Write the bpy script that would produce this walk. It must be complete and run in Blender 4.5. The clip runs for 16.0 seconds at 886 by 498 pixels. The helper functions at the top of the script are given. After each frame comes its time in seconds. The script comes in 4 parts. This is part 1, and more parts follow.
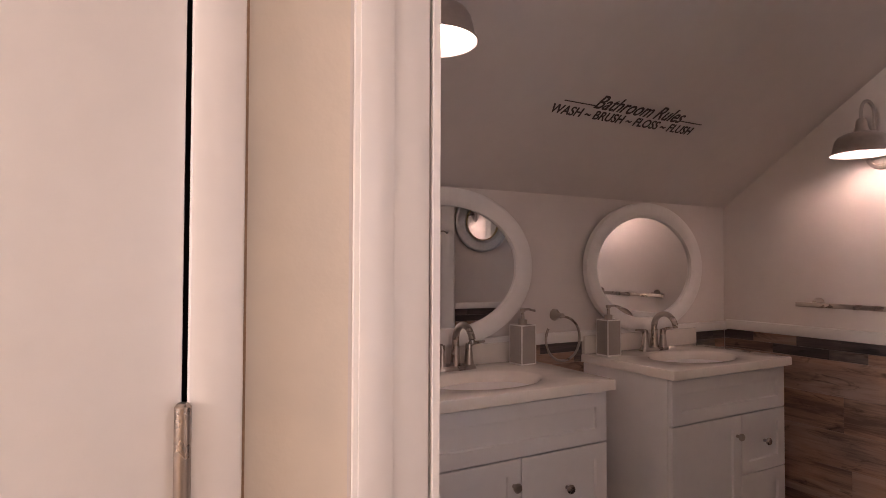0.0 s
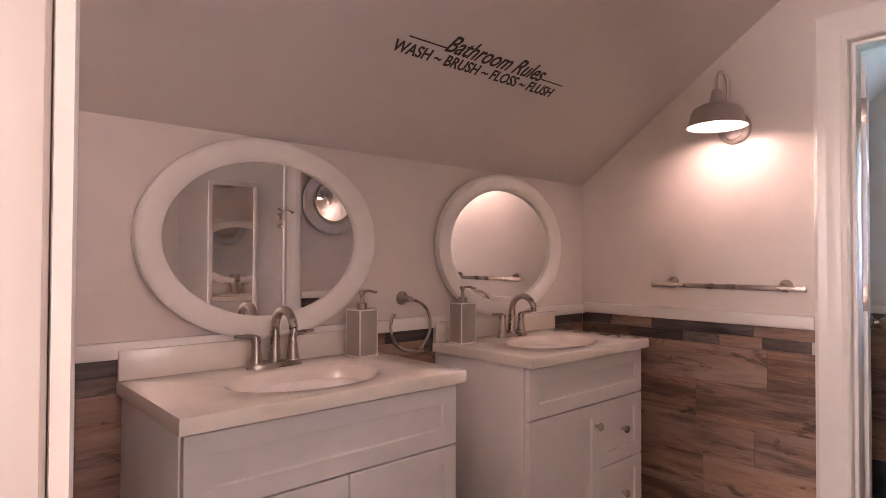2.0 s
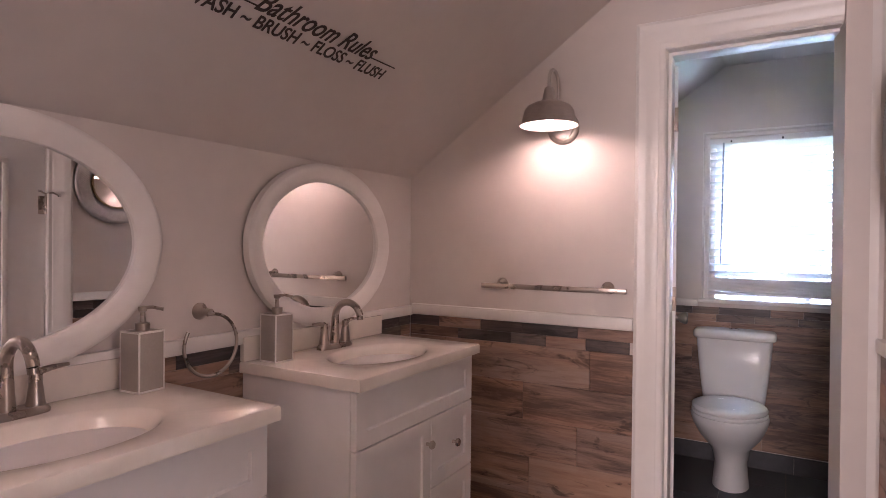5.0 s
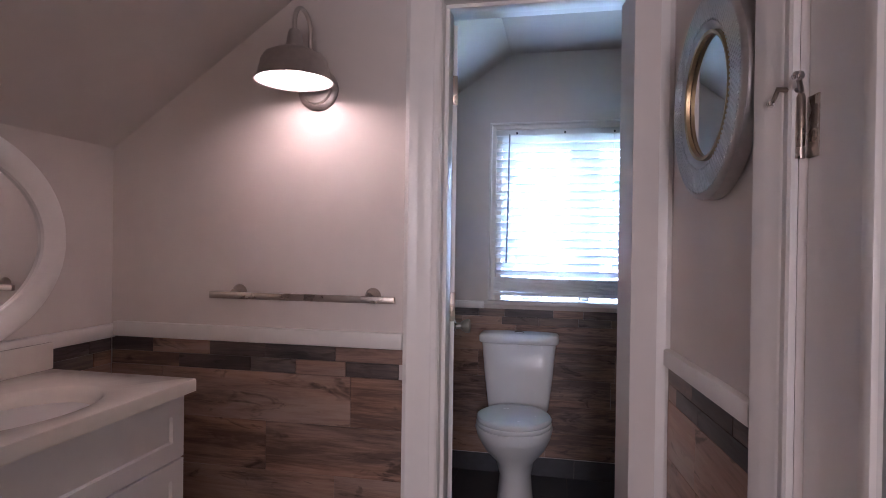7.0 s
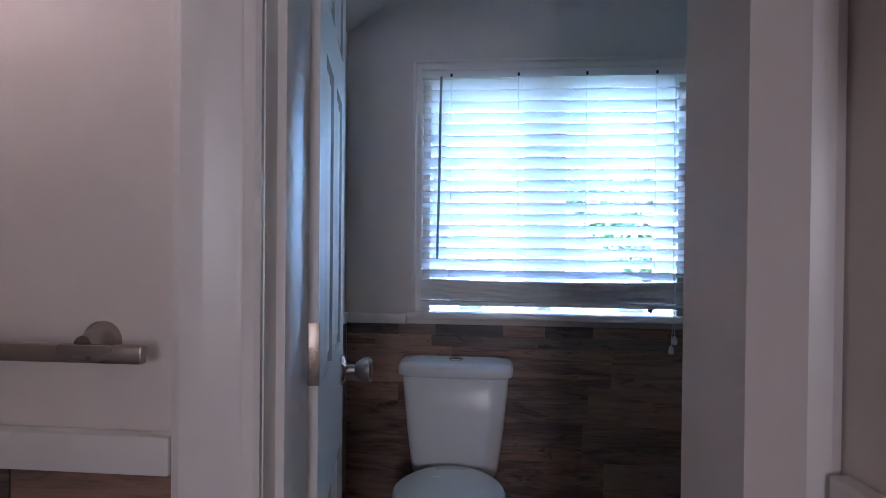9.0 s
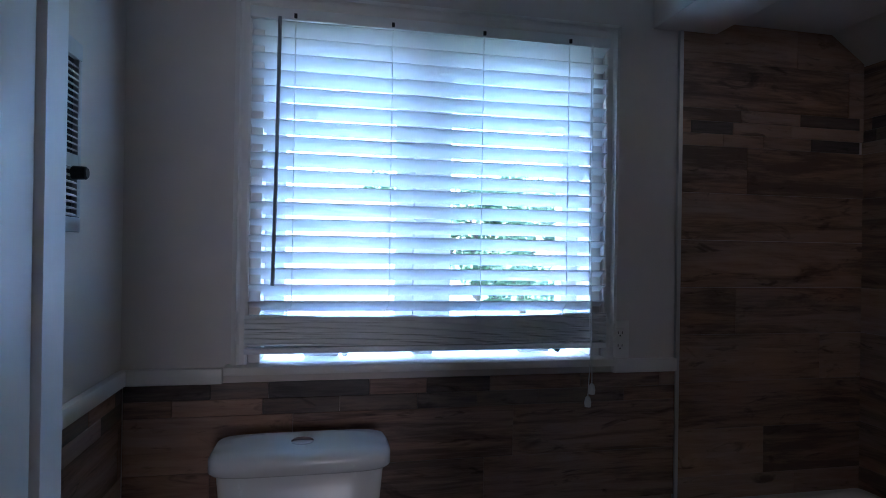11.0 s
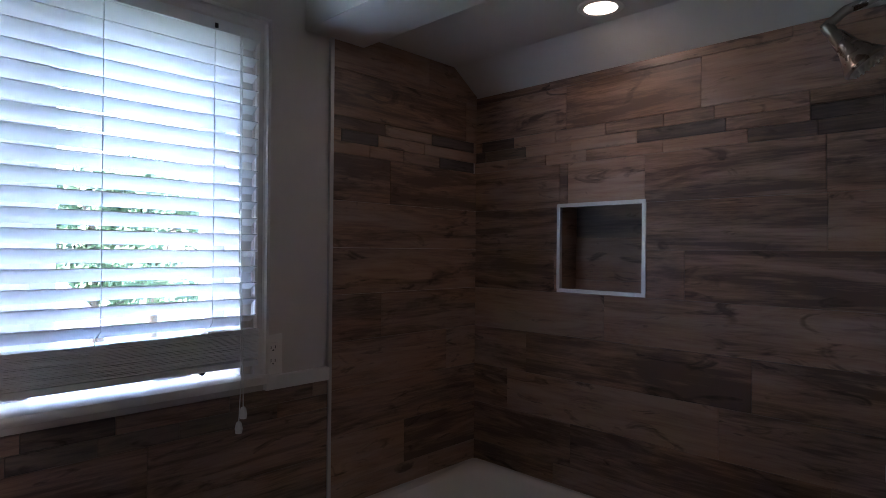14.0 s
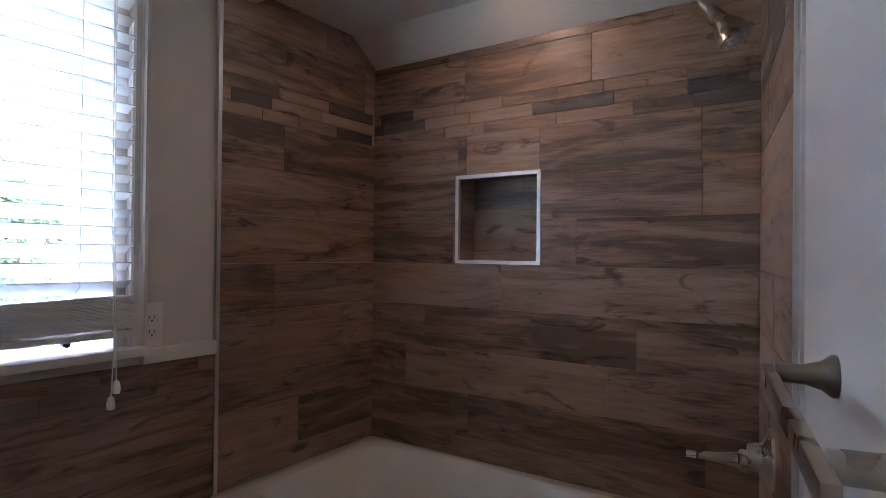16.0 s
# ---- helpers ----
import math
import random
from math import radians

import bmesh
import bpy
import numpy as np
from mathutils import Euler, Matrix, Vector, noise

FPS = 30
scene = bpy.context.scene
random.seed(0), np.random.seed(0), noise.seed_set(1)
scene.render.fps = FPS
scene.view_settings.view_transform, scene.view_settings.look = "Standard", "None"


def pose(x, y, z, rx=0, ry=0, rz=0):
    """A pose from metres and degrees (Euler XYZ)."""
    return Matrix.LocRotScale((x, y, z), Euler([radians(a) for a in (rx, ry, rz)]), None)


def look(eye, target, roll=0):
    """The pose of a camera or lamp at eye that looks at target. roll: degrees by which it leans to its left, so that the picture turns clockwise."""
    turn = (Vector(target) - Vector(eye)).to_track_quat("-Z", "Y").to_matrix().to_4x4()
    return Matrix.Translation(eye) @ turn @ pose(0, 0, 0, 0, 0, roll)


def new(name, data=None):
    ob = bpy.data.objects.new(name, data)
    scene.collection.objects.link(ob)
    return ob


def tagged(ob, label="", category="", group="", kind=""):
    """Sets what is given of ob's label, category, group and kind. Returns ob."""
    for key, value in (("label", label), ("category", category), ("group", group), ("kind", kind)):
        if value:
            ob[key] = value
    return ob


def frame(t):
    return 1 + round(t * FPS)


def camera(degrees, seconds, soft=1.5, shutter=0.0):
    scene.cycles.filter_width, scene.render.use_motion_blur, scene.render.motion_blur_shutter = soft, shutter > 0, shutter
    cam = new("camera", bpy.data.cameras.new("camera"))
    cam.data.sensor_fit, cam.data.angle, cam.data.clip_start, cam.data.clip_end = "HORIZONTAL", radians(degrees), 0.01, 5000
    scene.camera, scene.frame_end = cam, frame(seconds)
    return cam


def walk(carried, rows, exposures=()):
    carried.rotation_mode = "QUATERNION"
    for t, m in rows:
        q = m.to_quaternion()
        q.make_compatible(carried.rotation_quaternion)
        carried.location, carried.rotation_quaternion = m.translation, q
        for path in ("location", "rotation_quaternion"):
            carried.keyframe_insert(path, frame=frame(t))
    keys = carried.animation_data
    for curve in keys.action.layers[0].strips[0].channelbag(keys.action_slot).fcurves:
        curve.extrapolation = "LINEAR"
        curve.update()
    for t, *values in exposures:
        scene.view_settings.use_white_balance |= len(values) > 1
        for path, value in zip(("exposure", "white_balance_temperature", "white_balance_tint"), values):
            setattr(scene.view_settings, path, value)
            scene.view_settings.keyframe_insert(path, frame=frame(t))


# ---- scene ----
cam = camera(74.2, 16.0, soft=0.85)
PATH = [
    (0, (0.641, -0.227, 1.276), (-1.102, 0.753, 1.328), 0.2),
    (0.5, (0.526, -0.119, 1.274), (-1.149, 0.972, 1.32), 0.1),
    (1, (0.467, -0.035, 1.272), (-1.148, 1.144, 1.31), 0.2),
    (1.5, (0.433, 0.025, 1.236), (-1.103, 1.306, 1.275), 0.1),
    (2, (0.406, 0.068, 1.208), (-1.079, 1.407, 1.244), 0.2),
    (2.5, (0.391, 0.09, 1.173), (-1.06, 1.467, 1.209), 0.2),
    (3, (0.377, 0.106, 1.133), (-1.046, 1.511, 1.172), 0.2),
    (5.3, (0.223, 0.283, 1.281), (-0.695, 2.06, 1.271), 0.6),
    (5.5, (0.225, 0.309, 1.284), (-0.628, 2.119, 1.279), 0.6),
    (6, (0.213, 0.403, 1.284), (-0.486, 2.277, 1.28), 0.7),
    (6.5, (0.19, 0.59, 1.269), (-0.357, 2.513, 1.26), 0.8),
    (7, (0.199, 0.792, 1.264), (-0.203, 2.752, 1.253), 0.8),
    (7.5, (0.196, 1.04, 1.266), (-0.125, 3.014, 1.254), 0.7),
    (8, (0.175, 1.277, 1.242), (-0.112, 3.256, 1.227), 0.7),
    (8.2, (0.166, 1.367, 1.239), (-0.106, 3.348, 1.227), 0.7),
    (10.5, (0.04, 2.368, 1.225), (0.224, 4.358, 1.194), 0.7),
    (11, (0.022, 2.444, 1.275), (0.421, 4.403, 1.279), 0.9),
    (11.5, (0.001, 2.519, 1.286), (0.689, 4.397, 1.299), 0.9),
    (12, (0.004, 2.557, 1.299), (0.913, 4.339, 1.309), 1.0),
    (12.5, (0.003, 2.58, 1.307), (1.086, 4.261, 1.315), 0.8),
    (13, (0.013, 2.586, 1.302), (1.247, 4.159, 1.308), 0.7),
    (13.5, (0.016, 2.598, 1.302), (1.379, 4.061, 1.312), 0.6),
    (14, (0.05, 2.563, 1.311), (1.479, 3.962, 1.318), 0.5),
    (14.5, (0.048, 2.575, 1.303), (1.571, 3.871, 1.311), 0.5),
    (15, (0.062, 2.578, 1.298), (1.654, 3.789, 1.303), 0.5),
    (15.5, (0.069, 2.578, 1.265), (1.699, 3.738, 1.271), 0.5),
    (16, (0.069, 2.587, 1.207), (1.721, 3.714, 1.223), 0.6),
]
# ---- light ----
EXPO = [(0.0, 6.05, 5900, 19), (1.5, 6.55, 6050, 23), (3.0, 6.9, 6050, 24), (6.0, 6.28, 5400, 21), (8.0, 5.75, 4950, 17), (10.3, 4.85, 4750, 12), (12.0, 4.55, 4900, 15), (14.0, 5.0, 5650, 20), (16.0, 6.0, 6050, 22)]
walk(cam, [(t, look(eye, target, roll)) for t, eye, target, roll in PATH], EXPO)

world = bpy.data.worlds.new("sky")
scene.world = world
world.use_nodes = True
wn = world.node_tree
sky = wn.nodes.new("ShaderNodeTexSky")
sky.sky_type, sky.sun_disc = "NISHITA", False
sky.sun_elevation, sky.sun_rotation = radians(55), radians(270)
wn.links.new(sky.outputs[0], wn.nodes["Background"].inputs[0])
wn.nodes["Background"].inputs[1].default_value = 0.15
sun = new("sun", bpy.data.lights.new("sun", "SUN"))
sun.data.energy, sun.data.angle, sun.data.color = 2.0, radians(10), (1, 0.95, 0.88)
sun.matrix_world = look((-8, 0.5, 12), (0, 0, 0))



def fill_light(name, m, wide, high, watts, colour):
    """Added area lamp for fill; no window or lamp is known there."""
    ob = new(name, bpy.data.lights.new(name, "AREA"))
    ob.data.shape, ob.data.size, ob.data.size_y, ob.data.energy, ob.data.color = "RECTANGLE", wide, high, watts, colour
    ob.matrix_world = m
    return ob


# added fill from behind the entry and from the nook, both unseen
fill_light("hall_fill_light", look((0.62, -3.12, 1.5), (0.62, 0, 1.4)), 0.88, 1.28, 1.05, (1.0, 0.82, 0.70))
fill_light("nook_fill_light", look((1.32, 0.43, 1.45), (0, 0.43, 1.45)), 0.5, 1.1, 0.06, (1.0, 0.84, 0.76))


def bulb_light(name, at, watts, colour, radius):
    ob = new(name, bpy.data.lights.new(name, "POINT"))
    ob.data.energy, ob.data.color, ob.data.shadow_soft_size = watts, colour, radius
    ob.location = at
    return ob


# ---- materials ----
def material(name, colour, rough=0.5, metal=0.0, scale=8.0, vary=0.06, bump=0.0, bump_scale=200.0, coat=0.0, stretch=(1, 1, 1), rand=0.0):
    """Principled surface with two scales of variation."""
    m = bpy.data.materials.new(name)
    m.use_nodes = True
    nt, b = m.node_tree, m.node_tree.nodes["Principled BSDF"]
    b.inputs["Roughness"].default_value, b.inputs["Metallic"].default_value = rough, metal
    b.inputs["Coat Weight"].default_value = coat
    tc = nt.nodes.new("ShaderNodeTexCoord")
    mp = nt.nodes.new("ShaderNodeMapping")
    mp.inputs["Scale"].default_value = stretch
    nt.links.new(tc.outputs["Object"], mp.inputs[0])
    n1, n2 = nt.nodes.new("ShaderNodeTexNoise"), nt.nodes.new("ShaderNodeTexNoise")
    n1.inputs["Scale"].default_value, n2.inputs["Scale"].default_value = scale * 0.35, scale * 5
    n1.inputs["Detail"].default_value = n2.inputs["Detail"].default_value = 5
    add = nt.nodes.new("ShaderNodeMath")
    add.operation = "ADD"
    for n in (n1, n2):
        nt.links.new(mp.outputs[0], n.inputs[0])
    nt.links.new(n1.outputs[0], add.inputs[0])
    nt.links.new(n2.outputs[0], add.inputs[1])
    ramp = nt.nodes.new("ShaderNodeMapRange")
    ramp.inputs["From Min"].default_value, ramp.inputs["From Max"].default_value = 0.6, 1.4
    ramp.inputs["To Min"].default_value, ramp.inputs["To Max"].default_value = 1 - vary, 1 + vary
    nt.links.new(add.outputs[0], ramp.inputs[0])
    mul = nt.nodes.new("ShaderNodeMix")
    mul.data_type, mul.blend_type = "RGBA", "MULTIPLY"
    mul.inputs[0].default_value = 1
    mul.inputs[6].default_value = (*colour, 1)
    nt.links.new(ramp.outputs[0], mul.inputs[7])
    nt.links.new(mul.outputs[2], b.inputs["Base Color"])
    rr = nt.nodes.new("ShaderNodeMapRange")
    rr.inputs["To Min"].default_value, rr.inputs["To Max"].default_value = max(rough - 0.08, 0.02), rough + 0.08
    nt.links.new(n2.outputs[0], rr.inputs[0])
    nt.links.new(rr.outputs[0], b.inputs["Roughness"])
    if bump:
        n3, bn = nt.nodes.new("ShaderNodeTexNoise"), nt.nodes.new("ShaderNodeBump")
        n3.inputs["Scale"].default_value = bump_scale
        n3.inputs["Detail"].default_value = 3
        bn.inputs["Strength"].default_value, bn.inputs["Distance"].default_value = bump, 0.002
        nt.links.new(mp.outputs[0], n3.inputs[0])
        nt.links.new(n3.outputs[0], bn.inputs["Height"])
        nt.links.new(bn.outputs[0], b.inputs["Normal"])
    return m


def plank_material(name, dark, mid, light, rough=0.42):
    """Wood-look porcelain: long grain, knots and a shade of its own for each plank. The grain runs along local x."""
    m = bpy.data.materials.new(name)
    m.use_nodes = True
    nt, b = m.node_tree, m.node_tree.nodes["Principled BSDF"]
    L, N = nt.links.new, nt.nodes.new
    tc, info = N("ShaderNodeTexCoord"), N("ShaderNodeObjectInfo")
    off = N("ShaderNodeVectorMath")
    off.operation = "MULTIPLY_ADD"
    comb = N("ShaderNodeCombineXYZ")
    for i in range(3):
        L(info.outputs["Random"], comb.inputs[i])
    off.inputs[1].default_value = (37, 19, 53)
    L(comb.outputs[0], off.inputs[0])
    L(tc.outputs["Object"], off.inputs[2])
    def noise_at(scale, stretch, detail, dist=0.0):
        mp, n = N("ShaderNodeMapping"), N("ShaderNodeTexNoise")
        mp.inputs["Scale"].default_value = stretch
        n.inputs["Scale"].default_value, n.inputs["Detail"].default_value, n.inputs["Distortion"].default_value = scale, detail, dist
        n.inputs["Roughness"].default_value = 0.62
        L(off.outputs[0], mp.inputs[0])
        L(mp.outputs[0], n.inputs[0])
        return n.outputs[0]
    broad = noise_at(1.0, (2.2, 15, 15), 6, 0.9)
    streak = noise_at(1.0, (4.5, 60, 60), 4, 0.8)
    tone = noise_at(1.0, (1.6, 7, 7), 3, 0.6)
    grain = noise_at(1.0, (9, 160, 160), 5, 0.4)
    knots = noise_at(1.0, (6, 20, 20), 3, 1.2)
    def math_node(op, a, bb):
        n = N("ShaderNodeMath")
        n.operation = op
        for i, v in enumerate((a, bb)):
            if isinstance(v, (int, float)):
                n.inputs[i].default_value = v
            else:
                L(v, n.inputs[i])
        return n.outputs[0]
    s = math_node("ADD", math_node("ADD", math_node("MULTIPLY", broad, 0.60), math_node("MULTIPLY", streak, 0.18)), math_node("MULTIPLY", grain, 0.22))
    s = math_node("ADD", s, math_node("MULTIPLY", math_node("SUBTRACT", info.outputs["Random"], 0.5), 0.17))
    ramp = N("ShaderNodeValToRGB")
    cr = ramp.color_ramp
    cr.elements[0].position, cr.elements[0].color = 0.385, (*dark, 1)
    cr.elements[1].position, cr.elements[1].color = 0.62, (*light, 1)
    e = cr.elements.new(0.5)
    e.color = (*mid, 1)
    L(s, ramp.inputs[0])
    kr = N("ShaderNodeMapRange")
    kr.inputs["From Min"].default_value, kr.inputs["From Max"].default_value = 0.585, 0.70
    kr.inputs["To Min"].default_value, kr.inputs["To Max"].default_value = 1.0, 0.36
    L(knots, kr.inputs[0])
    mul = N("ShaderNodeMix")
    mul.data_type, mul.blend_type = "RGBA", "MULTIPLY"
    mul.inputs[0].default_value = 1
    L(ramp.outputs[0], mul.inputs[6])
    L(kr.outputs[0], mul.inputs[7])
    # greyer and redder patches
    hue = N("ShaderNodeMix")
    hue.data_type, hue.blend_type = "RGBA", "MIX"
    hue.inputs[6].default_value, hue.inputs[7].default_value = (0.93, 1.0, 1.08, 1), (1.06, 0.98, 0.91, 1)
    hr = N("ShaderNodeMapRange")
    hr.inputs["From Min"].default_value, hr.inputs["From Max"].default_value = 0.36, 0.64
    L(tone, hr.inputs[0])
    L(hr.outputs[0], hue.inputs[0])
    tint = N("ShaderNodeMix")
    tint.data_type, tint.blend_type = "RGBA", "MULTIPLY"
    tint.inputs[0].default_value = 1
    L(mul.outputs[2], tint.inputs[6])
    L(hue.outputs[2], tint.inputs[7])
    L(tint.outputs[2], b.inputs["Base Color"])
    rr = N("ShaderNodeMapRange")
    rr.inputs["To Min"].default_value, rr.inputs["To Max"].default_value = rough - 0.1, rough + 0.14
    L(grain, rr.inputs[0])
    L(rr.outputs[0], b.inputs["Roughness"])
    bn = N("ShaderNodeBump")
    bn.inputs["Strength"].default_value, bn.inputs["Distance"].default_value = 0.25, 0.0015
    L(grain, bn.inputs["Height"])
    L(bn.outputs[0], b.inputs["Normal"])
    return m


PAINT = material("greige_paint", (0.68, 0.62, 0.58), 0.55, scale=3, vary=0.035, bump=0.12, bump_scale=140)
CREAM = material("cream_paint", (0.72, 0.64, 0.53), 0.5, scale=3, vary=0.05, bump=0.15, bump_scale=120)
CEIL = material("ceiling_paint", (0.66, 0.62, 0.59), 0.7, scale=3, vary=0.03, bump=0.12, bump_scale=140)
TRIM = material("white_trim_paint", (0.80, 0.765, 0.73), 0.32, scale=6, vary=0.03, bump=0.05, bump_scale=60)
DOORPAINT = material("white_door_paint", (0.80, 0.78, 0.76), 0.36, scale=5, vary=0.03, bump=0.08, bump_scale=90)
CABINET = material("white_cabinet_lacquer", (0.80, 0.775, 0.765), 0.36, scale=5, vary=0.025, bump=0.04, bump_scale=50)
MARBLE = material("cultured_marble", (0.82, 0.76, 0.69), 0.16, scale=5, vary=0.05, coat=0.4)
CERAMIC = material("white_ceramic", (0.82, 0.82, 0.82), 0.24, scale=4, vary=0.015, coat=0.12)
ACRYLIC = material("tub_acrylic", (0.80, 0.755, 0.70), 0.2, scale=4, vary=0.02, coat=0.3)
NICKEL = material("brushed_nickel", (0.43, 0.375, 0.33), 0.28, 1.0, scale=3, vary=0.03)
STEEL = material("galvanised_steel", (0.58, 0.53, 0.50), 0.42, 1.0, scale=12, vary=0.12)
CHROME = material("chrome", (0.75, 0.75, 0.76), 0.1, 1.0, scale=10, vary=0.03)
ALU = material("aluminium_edge", (0.66, 0.65, 0.65), 0.45, 1.0, scale=20, vary=0.05)
SILVER = material("hammered_silver", (0.50, 0.49, 0.49), 0.36, 0.9, scale=10, vary=0.15)
GOLD = material("gold_edge", (0.50, 0.38, 0.22), 0.4, 1.0, scale=20, vary=0.1)
MIRROR = material("mirror_glass", (0.86, 0.86, 0.86), 0.02, 1.0, vary=0.0)
MIRROR.node_tree.nodes["Principled BSDF"].inputs["Roughness"].links[0].from_node.inputs["To Min"].default_value = 0.0
MIRROR.node_tree.nodes["Principled BSDF"].inputs["Roughness"].links[0].from_node.inputs["To Max"].default_value = 0.02
GROUT = material("grout", (0.23, 0.18, 0.15), 0.9, scale=20, vary=0.15, bump=0.2)
SOAP = material("taupe_resin", (0.36, 0.32, 0.285), 0.45, scale=40, vary=0.08)
BLACK = material("black_plastic", (0.02, 0.02, 0.022), 0.4, scale=10)
DECAL = material("dark_vinyl", (0.045, 0.03, 0.028), 0.5, scale=10)
HEATER = material("grey_enamel", (0.50, 0.50, 0.52), 0.35, scale=10, vary=0.05)
CAULK = material("old_caulk", (0.33, 0.21, 0.12), 0.7, scale=30, vary=0.3)
# near black: paints shade into gaps and cavities; also colours clips and house panes
DARK = material("shade_black", (0.02, 0.02, 0.025), 0.8)
SLATE = material("slate_tile", (0.060, 0.062, 0.070), 0.5, scale=6, vary=0.25, bump=0.2, bump_scale=40)
BLINDWHITE = material("blind_slat_white", (0.82, 0.82, 0.82), 0.4, scale=6, vary=0.02)
CORD = material("white_cord", (0.75, 0.75, 0.73), 0.7, scale=60, vary=0.1)
WANDM = material("clear_grey_wand", (0.28, 0.29, 0.31), 0.3, scale=20)
ROOF = material("asphalt_shingle", (0.16, 0.155, 0.16), 0.9, scale=3, vary=0.3, bump=0.4, bump_scale=20)
SIDING = material("pale_siding", (0.62, 0.62, 0.60), 0.7, scale=2, vary=0.06)
GRASS = material("grass", (0.07, 0.10, 0.035), 0.95, scale=2, vary=0.4)
LEAF = material("leaf_green", (0.07, 0.115, 0.045), 0.7, scale=2, vary=0.4)
BARK = material("bark", (0.12, 0.09, 0.07), 0.9, scale=12, vary=0.3, bump=0.5, bump_scale=30)
PAPER = material("tissue_paper", (0.8, 0.79, 0.77), 0.95, scale=40, vary=0.04)
PLANK = plank_material("wood_look_tile", (0.13, 0.082, 0.06), (0.315, 0.198, 0.146), (0.41, 0.283, 0.21))
MOSAIC = plank_material("dark_wood_look_tile", (0.055, 0.045, 0.043), (0.115, 0.090, 0.080), (0.22, 0.16, 0.125))


def emitter(name, colour, strength):
    m = bpy.data.materials.new(name)
    m.use_nodes = True
    b = m.node_tree.nodes["Principled BSDF"]
    b.inputs["Base Color"].default_value = (0.9, 0.88, 0.85, 1)
    b.inputs["Emission Color"].default_value = (*colour, 1)
    b.inputs["Emission Strength"].default_value = strength
    return m


BULB = emitter("lit_bulb", (1.0, 0.68, 0.53), 1.3)
ENAMEL = material("white_enamel", (0.85, 0.83, 0.80), 0.35, scale=8, vary=0.02)
LENS = emitter("lit_lens", (1.0, 0.76, 0.54), 0.95)
GLASS = bpy.data.materials.new("window_glass")
GLASS.use_nodes = True
gb = GLASS.node_tree.nodes["Principled BSDF"]
gb.inputs["Roughness"].default_value, gb.inputs["Transmission Weight"].default_value, gb.inputs["IOR"].default_value = 0.0, 1.0, 1.05


# ---- shape helpers ----
def box(bm, x0, x1, y0, y1, z0, z1, bevel=0.0, seg=2):
    m = Matrix.LocRotScale(((x0 + x1) / 2, (y0 + y1) / 2, (z0 + z1) / 2), None, (abs(x1 - x0), abs(y1 - y0), abs(z1 - z0)))
    geo = bmesh.ops.create_cube(bm, size=1, matrix=m)
    if bevel:
        es = list({e for v in geo["verts"] for e in v.link_edges})
        bmesh.ops.bevel(bm, geom=es, offset=bevel, segments=seg, affect="EDGES", profile=0.5)
    return bm


def boxes(*rows, bevel=0.0):
    bm = bmesh.new()
    for r in rows:
        box(bm, *r, bevel=bevel)
    return bm


def lathe(profile, m=None, steps=32):
    """Turns (radius, height) pairs round z."""
    bm = bmesh.new()
    rings = []
    for r, h in profile:
        rings.append([bm.verts.new((max(r, 1e-5) * math.cos(2 * math.pi * i / steps), max(r, 1e-5) * math.sin(2 * math.pi * i / steps), h)) for i in range(steps)])
    for a, b in zip(rings, rings[1:]):
        for i in range(steps):
            bm.faces.new((a[i], a[(i + 1) % steps], b[(i + 1) % steps], b[i]))
    bmesh.ops.remove_doubles(bm, verts=bm.verts, dist=2e-5)
    bmesh.ops.recalc_face_normals(bm, faces=bm.faces)
    if m is not None:
        bm.transform(m)
    return bm


def tube(points, radius, steps=12, taper=None, square=False):
    """A tube along points; taper gives a radius for each point."""
    bm = bmesh.new()
    pts = [Vector(p) for p in points]
    rings, up = [], None
    for i, p in enumerate(pts):
        d = (pts[min(i + 1, len(pts) - 1)] - pts[max(i - 1, 0)]).normalized()
        if up is None:
            up = d.orthogonal().normalized()
        up = (up - d * up.dot(d)).normalized()
        side = d.cross(up)
        r = taper[i] if taper else radius
        rings.append([bm.verts.new(p + (up * math.cos(2 * math.pi * k / steps) + side * math.sin(2 * math.pi * k / steps)) * r) for k in range(steps)])
    for a, b in zip(rings, rings[1:]):
        for k in range(steps):
            bm.faces.new((a[k], a[(k + 1) % steps], b[(k + 1) % steps], b[k]))
    bm.faces.new(rings[0][::-1])
    bm.faces.new(rings[-1])
    bmesh.ops.recalc_face_normals(bm, faces=bm.faces)
    return bm


def arc(c, r, a0, a1, u, v, n=14):
    """Points on an arc in the plane of u and v."""
    c, u, v = Vector(c), Vector(u), Vector(v)
    return [c + u * (r * math.cos(radians(a0 + (a1 - a0) * i / n))) + v * (r * math.sin(radians(a0 + (a1 - a0) * i / n))) for i in range(n + 1)]


def prism(poly, y0, y1):
    """A polygon of (x, z) pairs, thick from y0 to y1."""
    bm = bmesh.new()
    a = [bm.verts.new((x, y0, z)) for x, z in poly]
    b = [bm.verts.new((x, y1, z)) for x, z in poly]
    bm.faces.new(a)
    bm.faces.new(b[::-1])
    for i in range(len(poly)):
        j = (i + 1) % len(poly)
        bm.faces.new((a[j], a[i], b[i], b[j]))
    bmesh.ops.recalc_face_normals(bm, faces=bm.faces)
    return bm


def loft(sections):
    """Closed rings of equal length, skinned and capped."""
    bm = bmesh.new()
    rings = [[bm.verts.new(p) for p in s] for s in sections]
    n = len(rings[0])
    for a, b in zip(rings, rings[1:]):
        for k in range(n):
            bm.faces.new((a[k], a[(k + 1) % n], b[(k + 1) % n], b[k]))
    bm.faces.new(rings[0][::-1])
    bm.faces.new(rings[-1])
    bmesh.ops.recalc_face_normals(bm, faces=bm.faces)
    return bm


